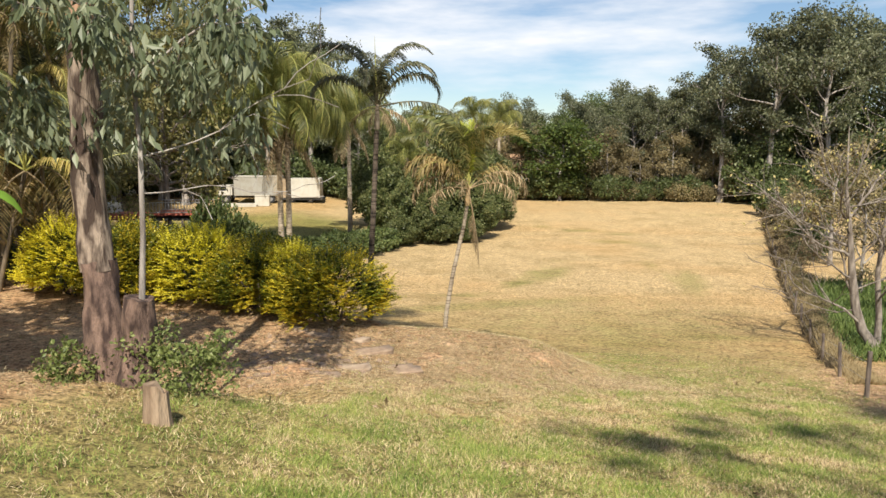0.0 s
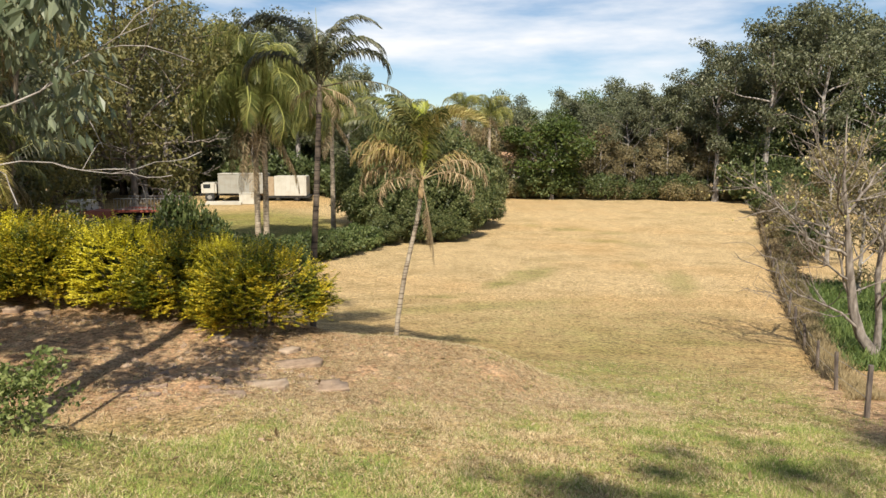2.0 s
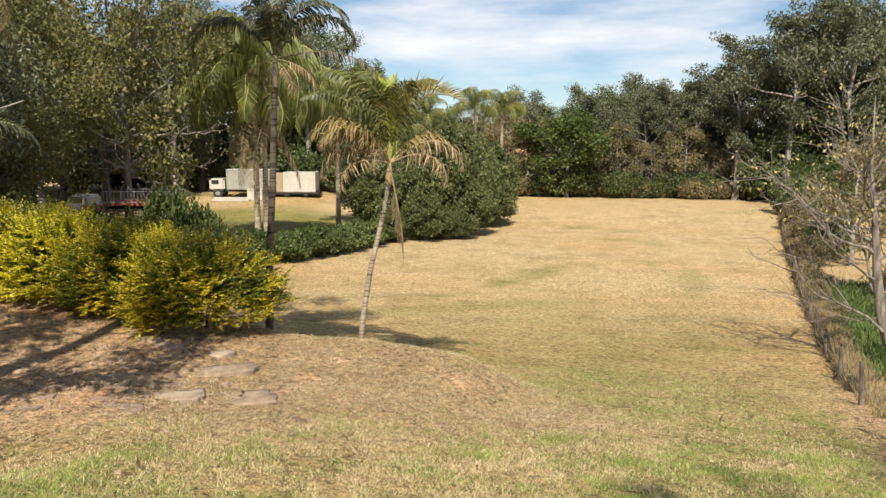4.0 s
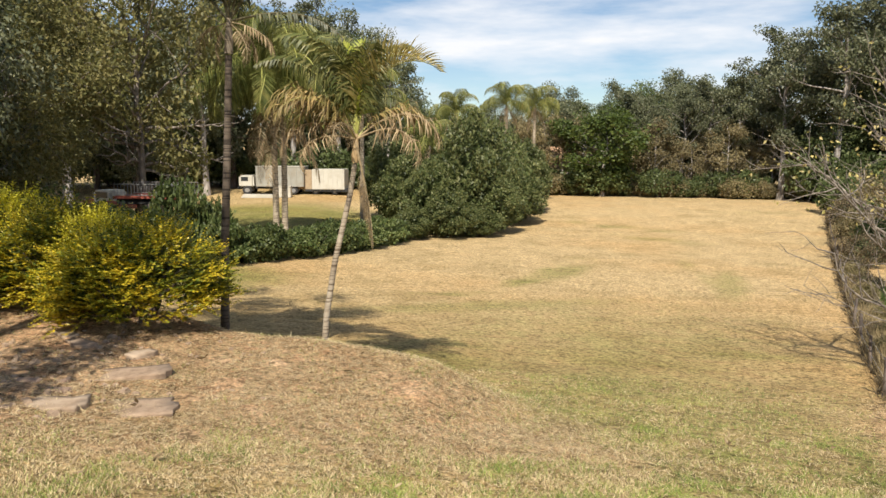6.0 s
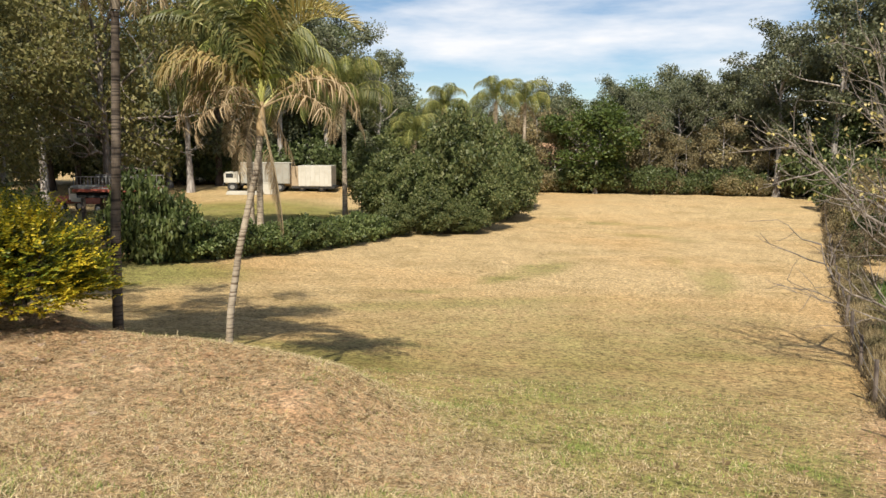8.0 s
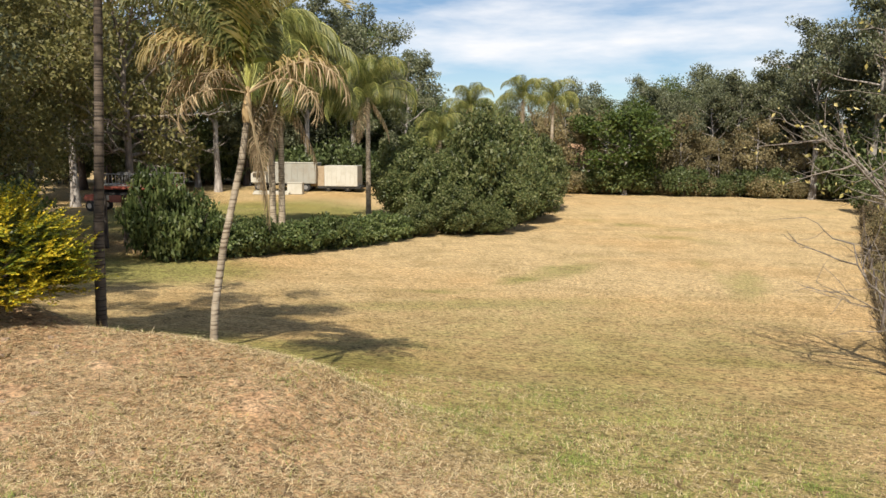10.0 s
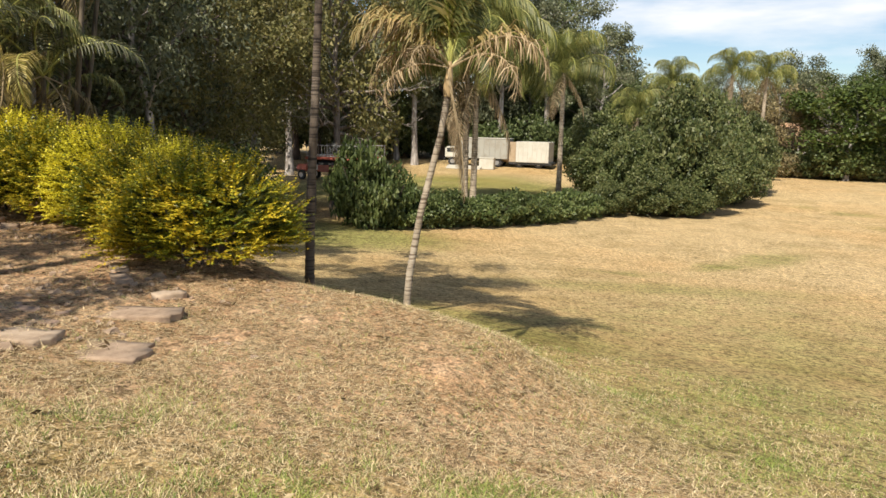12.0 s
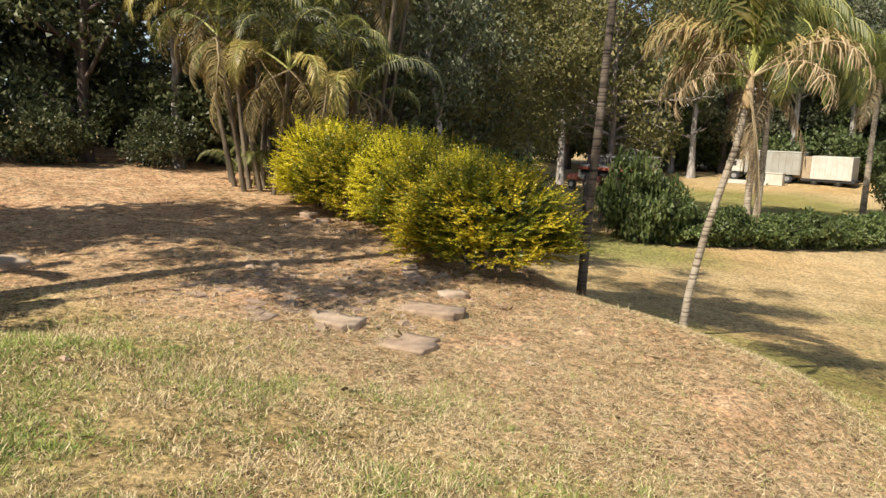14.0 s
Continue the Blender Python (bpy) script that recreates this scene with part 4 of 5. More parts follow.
GUMS = [grow_tree(81, 18, 4.9, 0.32, 15000, 0.27, 0.15, BARK_PALE, LEAF_GUM, 0.26, 1.25, 0.4, 18, coarse=True),
        grow_tree(82, 15, 5.2, 0.30, 15000, 0.27, 0.15, BARK_DARK, LEAF_GUM, 0.18, 1.35, 0.4, 18, coarse=True),
        grow_tree(83, 12, 4.8, 0.26, 12500, 0.25, 0.15, BARK_PALE, LEAF_DARK, 0.1, 1.4, 0.2, 16, coarse=True),
        grow_tree(97, 17, 4.2, 0.30, 11000, 0.25, 0.14, BARK_PALE, LEAF_GUM, 0.35, 0.9, 0.4, 16, coarse=True)]
OLIVE = grow_tree(84, 9, 3.6, 0.16, 17000, 0.15, 0.085, BARK_DEAD, LEAF_OLIVE, 0.30, 0.9, 0.2, 19, coarse=True)
ROUND = grow_tree(85, 8.6, 4.3, 0.2, 9000, 0.3, 0.2, BARK_PALE, LEAF_ROUND, 0.14, 1.15, 0.1, 16, coarse=True)
DRYT = grow_tree(86, 9, 2.6, 0.16, 3400, 0.26, 0.12, BARK_PALE, LEAF_DRY, 0.15, 0.9, 0.2, 11, coarse=True)
BRUSH = grow_shrub(87, 2.4, 2.4, 3.4, 4000, 0.26, 0.15, BARK_DARK, LEAF_DARK, None, clump=0.6, lumps=24, coarse=True)
BRUSH_BROWN = grow_shrub(99, 2.0, 2.0, 2.9, 4600, 0.16, 0.08, BARK_DEAD, LEAF_BROWN, LEAF_SHADE_TONE, clump=0.5, lumps=24, coarse=True)
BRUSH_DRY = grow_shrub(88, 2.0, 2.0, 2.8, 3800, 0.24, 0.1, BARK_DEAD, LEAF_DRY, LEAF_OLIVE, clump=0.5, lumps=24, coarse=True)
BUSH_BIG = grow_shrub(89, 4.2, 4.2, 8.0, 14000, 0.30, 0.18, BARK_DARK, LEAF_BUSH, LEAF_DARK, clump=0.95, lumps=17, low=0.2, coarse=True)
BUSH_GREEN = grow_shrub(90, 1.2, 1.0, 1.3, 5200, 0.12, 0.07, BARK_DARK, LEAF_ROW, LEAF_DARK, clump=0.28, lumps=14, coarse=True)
BRUSH_SHADE = grow_shrub(98, 2.3, 2.3, 3.6, 6500, 0.17, 0.10, BARK_DARK, LEAF_SHADE_TONE, None, clump=0.75, lumps=13, coarse=True)
GROVE = [grow_tree(91, 15, 4.0, 0.24, 10000, 0.19, 0.10, BARK_DARK, LEAF_GUM, 0.12, 1.15, 0.4, 15, coarse=True),
         grow_tree(92, 12, 3.4, 0.2, 10500, 0.18, 0.10, BARK_DARK, LEAF_SHADE_TONE, 0.08, 1.1, 0.3, 15, coarse=True),
         grow_tree(93, 14, 3.0, 0.17, 6000, 0.18, 0.08, BARK_PALE, LEAF_GUM, 0.30, 0.9, 0.5, 14, coarse=True)]


def shrub(name, pair, x, y, label, group="", turn=0.0, size=1.0, tall=1.0, z=None):
    ob = thing(name, x, y, label, "shrub", group, z, turn, 0.1)
    ob.scale = (size, size, size * tall)
    part("stem", pair[0], ob)
    part("crown", pair[1], ob)
    return ob


def left_grove():
    r = np.random.RandomState(5)
    for x, y, k, s in ((-14.5, 13.0, 1, 0.8), (-17.0, 9.5, 0, 0.8), (-15.0, 17.5, 0, 0.9), (-19.0, 14.0, 0, 1.0), (-13.5, 21.5, 1, 1.0), (-18.5, 20.5, 0, 1.05), (-16.0, 26.0, 0, 1.0),
                       (-20.0, 30.0, 1, 1.15), (-24.0, 24.0, 0, 1.1), (-22.0, 37.0, 0, 1.05), (-27.0, 44.0, 0, 1.15), (-20.5, 4.0, 0, 0.95), (-24.0, 12.0, 1, 1.1), (-26.5, 34.0, 0, 1.1),
                       (-16.5, 3.5, 1, 0.85), (-33.0, 52.0, 0, 1.2), (-13.0, 14.6, 2, 0.75), (-12.2, 19.0, 2, 0.9), (-14.0, 24.0, 2, 0.95), (-15.8, 11.0, 2, 0.8), (-11.5, 22.5, 2, 0.85), (-19.0, 33.0, 2, 1.1), (-23.0, 42.0, 2, 1.1)):
        plant("grove_tree", *GROVE[k], x, y, "tall dense dark-leaved tree of the shaded grove" if k == 1 else "tall slender gum of the shaded grove", "tree", "grove trees", r.uniform(0, 360), s)
    for x, y, s in ((-22.0, 12.0, 1.9), (-24.0, 19.0, 2.0), (-22.0, 26.0, 2.0), (-20.0, 6.0, 1.6), (-26.0, 36.0, 1.8), (-19.0, 32.0, 1.0)):
        shrub("undergrowth", BRUSH_SHADE, x, y, "dense undergrowth bush below the grove with shade-darkened leaf colour", "grove undergrowth", x * 31, s, 1.2)
    for x, y, s in ((-13.2, 14.2, 0.42), (-15.2, 10.0, 0.62), (-14.2, 12.0, 0.45), (-17.0, 6.5, 0.65), (-13.8, 16.0, 0.8), (-11.8, 19.5, 0.65), (-15.5, 22.5, 0.7), (-19.5, 18.0, 0.9), (-21.0, 9.0, 0.9), (-18.0, 26.0, 0.8),
                    (-9.5, 18.5, 0.5), (-23.0, 17.0, 1.0), (-25.0, 29.0, 1.0), (-22.0, 2.0, 1.0)):
        shrub("undergrowth", BRUSH_SHADE, x, y, "dense undergrowth bush below the grove with shade-darkened leaf colour", "grove undergrowth", r.uniform(0, 360), s)
    for x, y, s in ((-16.5, 30.5, 1.1), (-21.5, 37.5, 1.2), (-14.6, 27.5, 0.85), (-26.0, 46.0, 1.2)):
        plant("olive_tree", *OLIVE, x, y, "fine-leaved olive-brown tree with pale bare limbs", "tree", "olive-brown trees", r.uniform(0, 360), s)


left_grove()


def olive_by_creeper():
    ob = plant("olive_tree", *OLIVE, -14.6, 37.6, "airy olive-brown tree with pale bare lower limbs", "tree", "olive-brown trees", 40, 1.6, wide=0.85)
    rng = np.random.RandomState(63)
    g = Geo()
    for az, z, ln in ((-80, 3.0, 3.0), (-110, 3.4, 2.8), (-60, 2.6, 2.6), (200, 3.2, 2.8), (100, 3.0, 2.6), (-95, 2.3, 2.2), (170, 2.5, 2.4)):
        a = radians(az + 90)
        limb = wander(rng, (0, 0, z), (math.cos(a), math.sin(a), 0.3), ln, 9, 0.22, -0.02)
        tube(g, limb, np.linspace(0.055, 0.016, 10), 5)
        for _ in range(9):
            b = wander(rng, limb[rng.randint(3, 10)], unit(limb[-1] - limb[0]) + rng.normal(0, 0.7, 3), ln * rng.uniform(0.2, 0.45), 5, 0.28, 0.02)
            tube(g, b, np.linspace(0.018, 0.007, 6), 4, cap=False)
    part("bare_limb", g.mesh("bare_limb", [BARK_DEAD], True), ob, "pale bare crooked limbs", pose(0, 0, 0, 0, 0, -40))


olive_by_creeper()
for i in range(11):
    shrub("undergrowth", BRUSH, -40 + i * 3.4, 80 + (i % 3) * 1.5 - 0.2 * i, "dark dense brush behind the yard", "brush behind the yard", i * 77, 1.0 + 0.12 * (i % 4), 1.1)


def mid_plants():
    for x, y, s, tall, turn in ((0.6, 54.0, 0.72, 1.42, 0), (3.0, 58.2, 0.55, 1.2, 70), (2.1, 52.6, 0.5, 1.05, 110), (-1.9, 51.5, 0.5, 1.25, 140), (-0.6, 49.8, 0.42, 0.9, 200), (4.1, 61.0, 0.45, 1.0, 250),
                                (-3.9, 54.0, 0.55, 1.2, 300), (-2.9, 48.8, 0.33, 0.8, 20), (1.2, 50.6, 0.34, 0.8, 60), (-5.0, 60.0, 0.7, 1.2, 90), (2.2, 62.5, 0.72, 1.35, 160), (4.9, 66.0, 0.5, 1.55, 220)):
        shrub("big_bush", BUSH_BIG, x, y, "large dense dark green bush at the edge of the field", "big dark bushes", turn, s, tall)
    line = [(-9.4, 32.9), (-8.6, 34.0), (-7.8, 35.2), (-7.0, 36.6), (-6.3, 38.0), (-5.7, 39.4), (-5.1, 41.0), (-4.6, 42.8), (-4.1, 44.5), (-3.6, 46.2)]
    for i, (x, y) in enumerate(line):
        shrub("low_shrub", BUSH_GREEN, x - 0.3, y + 0.8, "low leafy green shrub in an untrimmed row", "low green row", i * 47, 1.15, 0.95 + 0.1 * (i % 3))
    for x, y, s, tall, turn in ((-10.35, 32.4, 1.1, 2.3, 0), (-9.7, 33.6, 1.0, 1.9, 200)):
        shrub("vine_bush", BUSH_GREEN, x, y, "tall bush smothered in green creeper", "creeper bushes", turn, s * 1.1, tall)


mid_plants()


# ---- far trees ----
def far_line():
    r = np.random.RandomState(9)
    lab = ("tall pale-trunked gum of the far treeline", "spreading gum of the far treeline", "dark leafy tree of the far treeline")
    for x, y, k, s in ((14, 92, 2, 0.85), (19, 92, 1, 0.8), (23.5, 90, 0, 0.72), (28, 92, 1, 0.85), (32, 90, 0, 0.7), (25, 98, 1, 0.95), (36, 96, 2, 0.9), (8.5, 98, 2, 0.8),
                       (3, 96, 1, 0.62), (-3, 95, 2, 0.8), (12, 104, 1, 0.75), (38, 84, 1, 1.2), (41.5, 80, 0, 1.15), (36.5, 80, 2, 1.05), (46, 82, 1, 1.3), (50, 76, 0, 1.2), (45, 74, 2, 1.2),
                       (-8, 98, 1, 0.7), (-14, 96, 1, 1.0), (-17, 90, 0, 1.15), (-22, 86, 1, 1.2), (-29, 84, 0, 1.2), (-34, 80, 1, 1.2),
                       (-30, 76, 2, 1.1), (-36, 70, 1, 1.1), (-41, 66, 0, 1.25), (-38, 60, 2, 1.2), (-34, 62, 0, 1.0), (-30, 66, 1, 0.9), (-12, 86, 2, 0.75), (-7, 84, 2, 0.65), (-17, 82, 2, 0.9)):
        plant("far_gum", *GUMS[k], x, y, lab[k], "tree", "far treeline", r.uniform(0, 360), s * r.uniform(0.93, 1.07))
    for i in range(18):
        x = -46 + i * 6.0
        shrub("wood_brush", BRUSH, x, 106 - 0.012 * (x - 5) ** 2 + r.uniform(-3, 3), "dense dark brush below the far trees", "brush under the far trees", i * 61, r.uniform(2.3, 2.9), r.uniform(0.9, 1.2))
    for x, y, k, s in ((10, 94, 1, 0.82), (16.5, 95, 0, 0.72), (21, 97, 2, 1.05), (26, 94, 1, 0.9), (30, 95, 1, 0.85), (34, 93, 0, 0.85), (41, 86, 2, 1.5), (0, 100, 1, 0.72),
                       (-5, 104, 0, 0.62), (-10, 92, 2, 0.9), (-26, 79, 1, 1.2), (-34, 74, 2, 1.4), (-18, 86, 2, 1.35), (-40, 72, 1, 1.3), (-20, 80, 1, 1.0), (-37, 54, 1, 1.1), (-30, 56, 0, 1.0)):
        plant("far_gum", *GUMS[k], x, y, lab[k], "tree", "far treeline", r.uniform(0, 360), s * r.uniform(0.95, 1.05))
    for x, y, s in ((31.5, 81, 1.08), (28.5, 87, 0.85), (22.5, 86.5, 0.7), (18.5, 89, 0.72), (11.5, 90, 0.6), (-19, 78, 1.15), (-14.5, 80, 1.1), (-26, 72, 1.1), (35, 77, 1.2), (26, 86, 0.78), (40, 74, 1.15), (-10, 83, 0.9)):
        plant("far_gum", *GUMS[3], x, y, "slender airy gum with a pale trunk", "tree", "far treeline", x * 53, s)
    for x, y, s in ((15.5, 85.5, 0.8), (19.5, 85.2, 0.95), (23.3, 84.6, 0.7), (27, 84.2, 0.95), (31.5, 83.5, 0.8), (12.0, 88, 1.0), (7.5, 87, 1.1)):
        plant("thin_tree", *DRYT, x, y, "thin dry-leaved tree with pale bare stems", "tree", "thin dry trees", x * 71, s)
    plant("green_tree", *ROUND, 13.6, 83.5, "round bright green tree standing at the far edge of the field", "tree", turn=40, wide=1.25)
    shrub("scrub", BRUSH, 13.6, 84.5, "dark green scrub bush at the field edge", "scrub along the far edge", 20, 1.3, 0.9)
    for x, y, s in ((9.5, 86.5, 0.9), (21.5, 86, 0.7), (25, 85.5, 0.8), (29.5, 84.5, 0.7), (17.5, 88, 0.8), (34, 82, 0.7), (5.5, 88, 1.0)):
        plant("thin_tree", *DRYT, x, y, "thin dry-leaved tree with pale bare stems", "tree", "thin dry trees", r.uniform(0, 360), s)
    for i in range(30):
        x = 7.5 + i * 1.0 + r.uniform(-0.3, 0.3)
        y = 84.5 - 0.14 * (x - 8) + r.uniform(0, 2.0)
        shrub("scrub", (BRUSH_DRY if i % 3 else BRUSH), x, y, "dry brown scrub bush at the field edge" if i % 3 else "dark green scrub bush at the field edge", "scrub along the far edge", r.uniform(0, 360), r.uniform(0.5, 1.0))
    for x, y, s in ((37, 76, 1.2), (35.5, 72.5, 0.9), (39, 70, 1.3), (42, 66, 1.3), (36, 66, 0.9), (44, 72, 1.4), (34.5, 78, 1.3)):
        shrub("scrub", BRUSH, x, y, "dark green scrub bush at the field edge", "scrub along the far edge", x * 30, s, 1.3)


far_line()


# ---- fence line ----
def fence_x(y):
    return 7.6 + (y - 12.8) * 0.417


def dead_tree():
    rng = np.random.RandomState(101)
    ob = thing("bare_tree", 11.75, 18.9, "bare winter tree with pale crooked branches and few leaves", "tree", sink=0.15)
    wood, leaf, tips = Geo(), Geo(), []
    trunk = np.array([(0.05, 0, -0.2), (0, 0, 0.3), (-0.3, 0.05, 0.7), (-0.5, 0.1, 1.3), (-0.66, 0.1, 2.2), (-0.86, 0, 3.3), (-1.0, 0.1, 4.6), (-1.0, 0.2, 6.2)])
    tube(wood, trunk, [0.21, 0.15, 0.13, 0.12, 0.10, 0.07, 0.035, 0.012], 9)
    second = np.array([(0.3, 0.3, -0.2), (0.35, 0.4, 1.0), (0.15, 0.3, 2.2), (0.3, 0.4, 3.6), (0.5, 0.3, 5.2)])
    tube(wood, second, [0.11, 0.085, 0.07, 0.045, 0.012], 8)
    for s, way, ln, r in (((-0.3, 0, 0.8), (-1, -0.1, 0.3), 2.9, 0.05), ((-0.66, 0.1, 2.1), (-1, -0.2, 0.35), 2.3, 0.04), ((-0.8, 0.05, 3.0), (-1, 0.1, 0.4), 2.6, 0.05), ((-0.9, 0, 3.7), (-0.9, -0.3, 0.35), 2.4, 0.045),
                         ((-0.7, 0, 2.6), (0.9, -0.3, 0.6), 1.8, 0.04), ((-0.95, 0.1, 4.2), (-0.6, 0.2, 0.8), 2.2, 0.035), ((0.15, 0.3, 2.4), (-0.2, -0.6, 1.0), 2.4, 0.04), ((0.3, 0.4, 3.6), (1, -0.2, 0.7), 2.2, 0.04),
                         ((0.2, 0.3, 3.0), (-0.7, -0.2, 1.0), 2.6, 0.035), ((-0.8, 0, 3.2), (-1, 0.4, 0.05), 2.4, 0.03), ((-1.0, 0.1, 4.5), (0.5, -0.4, 1.0), 1.8, 0.03), ((-0.45, 0, 1.3), (-1, 0.3, -0.05), 2.2, 0.025),
                         ((-1.0, 0.1, 4.0), (0.9, -0.2, 0.6), 2.0, 0.035), ((-0.6, 0.1, 1.8), (1.0, -0.2, 0.3), 1.6, 0.03), ((-0.5, 0.1, 1.5), (-0.9, -0.1, 0.9), 2.2, 0.05),
                         ((-0.75, 0.05, 2.7), (-1, -0.1, 0.75), 2.4, 0.055), ((-0.85, 0, 3.3), (-0.6, -0.3, 1.0), 2.2, 0.045), ((0.3, 0.4, 2.0), (0.5, -0.5, 0.9), 2.4, 0.045), ((0.2, 0.3, 1.4), (-0.5, -0.6, 0.9), 2.6, 0.04),
                         ((-0.9, 0, 3.8), (0.5, 0.2, 1.0), 2.4, 0.05)):
        r = r * 0.8
        limb = wander(rng, s, way, ln, 8, 0.16, 0.03)
        tube(wood, limb, np.linspace(r, r * 0.25, 9), 6)
        for _ in range(9):
            b = wander(rng, limb[rng.randint(2, 9)], unit(limb[-1] - limb[0]) + rng.normal(0, 0.55, 3) + [0, 0, 0.2], ln * rng.uniform(0.3, 0.5), 5, 0.2, 0.03)
            tube(wood, b, np.linspace(r * 0.4, 0.005, 6), 4, cap=False)
            for _ in range(2):
                c = wander(rng, b[rng.randint(2, 6)], unit(b[-1] - b[0]) + rng.normal(0, 0.6, 3), ln * 0.2, 3, 0.2, 0.03)
                tube(wood, c, [0.007, 0.006, 0.005, 0.003], 3, cap=False)
            tips.append(b[-1])
    part("trunk", wood.mesh("trunk", [BARK_DEAD], True), ob)
    tips = np.array(tips)
    tips = tips[tips[:, 2] > 3.4]
    add_leaves(leaf, rng, tips, 0.25, 420, 0.09, 0.05, 0.3)
    part("last_leaves", leaf.mesh("last_leaves", [FROND_YELLOW]), ob, "sparse yellow leaves")


dead_tree()


def build_fence():
    rng = np.random.RandomState(111)
    fence = new("wire_fence")
    fence.matrix_basis = pose(fence_x(12.8), 12.8, ground_z(fence_x(12.8), 12.8))
    tagged(fence, "old wire fence of grey timber posts along the field", "fence")
    o = np.array(fence.location)
    g = Geo()
    tube(g, [(0, 0, -0.3), (0, 0, 0.35), (0.01, 0, 0.72)], [0.038, 0.036, 0.034], 8)
    me = g.mesh("post", [POST_WOOD])
    ys = list(np.arange(11.2, 72, 2.9))
    tops = []
    for y in ys:
        x = fence_x(y)
        p = Vector((x, y, ground_z(x, y))) - Vector(o)
        part("post", me, fence, m=Matrix.Translation(p) @ pose(0, 0, 0, rng.uniform(-4, 4), rng.uniform(-5, 5), rng.uniform(0, 90)) @ Matrix.Scale(rng.uniform(0.9, 1.15), 4))
        tops.append(np.array(p))
    for h in (0.28, 0.58):
        w = Geo()
        tube(w, np.array(tops) + [0, 0, h], np.full(len(tops), 0.004), 4, cap=False)
        part("wire", w.mesh("wire", [STEEL]), fence)


build_fence()


def blades(name, px, py, height, width, lean, mat, rng, label, flat=0.0, base=0.0):
    """Joined grass blades: each one narrow leaning triangle-tipped strip."""
    n = len(px)
    pz = ground_height(px, py) + base
    a = rng.uniform(0, 2 * math.pi, n)
    h = height * rng.uniform(0.5, 1.3, n)
    tilt = rng.normal(0, lean, (n, 2))
    side = np.stack([np.cos(a), np.sin(a), np.zeros(n)], 1) * (width * rng.uniform(0.7, 1.3, n))[:, None] * 0.5
    way = unit(np.column_stack([tilt, np.full(n, 1.0 - flat)]))
    p = np.stack([px, py, pz], 1)
    tip = p + unit(way + np.column_stack([tilt * 0.7, np.full(n, -0.1)])) * h[:, None]
    v = np.stack([p - side * 1.3, p + side * 1.3, tip], 1).reshape(-1, 3)
    me = mesh_of(name, v, np.arange(n * 3).reshape(-1, 3), [mat])
    return tagged(new(name, me), label, kind="stuff")


def build_verge():
    rng = np.random.RandomState(121)
    n = 30000
    y = 13.0 + 60 * rng.uniform(0, 1, n) ** 1.6
    x = fence_x(y) + rng.normal(0.42, 0.15, n) * (1 + (y - 13) * 0.012)
    keep = bumps(x, y, 5, 2.0) > -0.5
    x, y = x[keep], y[keep]
    blades("fence_grass", x, y, np.interp(y, (13, 20, 70), (0.14, 0.34, 0.8)), 0.012 + (y - 12) * 0.0009, 0.3, LEAF_VERGE, rng, "tall dry grass along the wire fence")
    # Low dark brush whose colour also makes the shadow strip beside the verge.
    n = 22000
    y = 15.5 + 58 * rng.uniform(0, 1, n) ** 1.5
    x = fence_x(y) + rng.normal(0.22, 0.11, n) * (1 + (y - 13) * 0.01)
    keep = bumps(x, y, 6, 1.4) > -0.25
    x, y = x[keep], y[keep]
    blades("fence_brush", x, y, np.interp(y, (15, 20, 70), (0.10, 0.26, 0.6)), 0.016 + (y - 12) * 0.001, 0.35, LEAF_BROWN, rng, "dark dry brush at the fence foot, its dark tone standing in for shadow")
    n = 14000
    y = 17 + 17 * rng.uniform(0, 1, n)
    x = fence_x(y) + 0.8 + 9 * rng.uniform(0, 1, n) ** 1.3
    blades("green_weeds", x, y, 0.34, 0.05, 0.4, LEAF_WEED, rng, "lush green weeds beyond the fence")
    for i in range(9):
        y = 21.5 + i * 2.3
        shrub("fence_bush", BRUSH_BROWN if i % 2 else BRUSH_DRY, fence_x(y) + 0.45 + 0.2 * (i % 3), y, "scrubby brown bush on the fence line", "fence bushes", i * 70, 0.17 + 0.02 * i, 1.1)
    for i in range(12):
        y = 40 + i * 2.9
        shrub("fence_bush", (BRUSH_BROWN, BRUSH, BRUSH_BROWN, BRUSH_DRY)[i % 4], fence_x(y) + 1.3 + 0.9 * (i % 3), y, "scrubby bush on the fence line", "fence bushes", i * 50, 0.5 + 0.035 * i, 1.3)
    for x, y, s in ((18.5, 31, 0.62), (22, 40, 0.8), (17.5, 24, 0.5)):
        plant("thin_tree", *DRYT, x, y, "thin dry-leaved tree with pale bare stems", "tree", "thin dry trees", x * 33, s)


build_verge()


# ---- trucks, container and yard ----
def box(name, size, at, mat, parent, label="", bev=0.02, turn=0.0, m=None):
    bm = bmesh.new()
    bmesh.ops.create_cube(bm, size=1)
    bmesh.ops.scale(bm, vec=size, verts=bm.verts)
    if bev:
        bmesh.ops.bevel(bm, geom=bm.edges, offset=bev, segments=2, affect="EDGES")
    me = bpy.data.meshes.new(name)
    bm.to_mesh(me)
    bm.free()
    me.materials.append(mat)
    return part(name, me, parent, label, pose(*at, 0, 0, turn) if m is None else m)


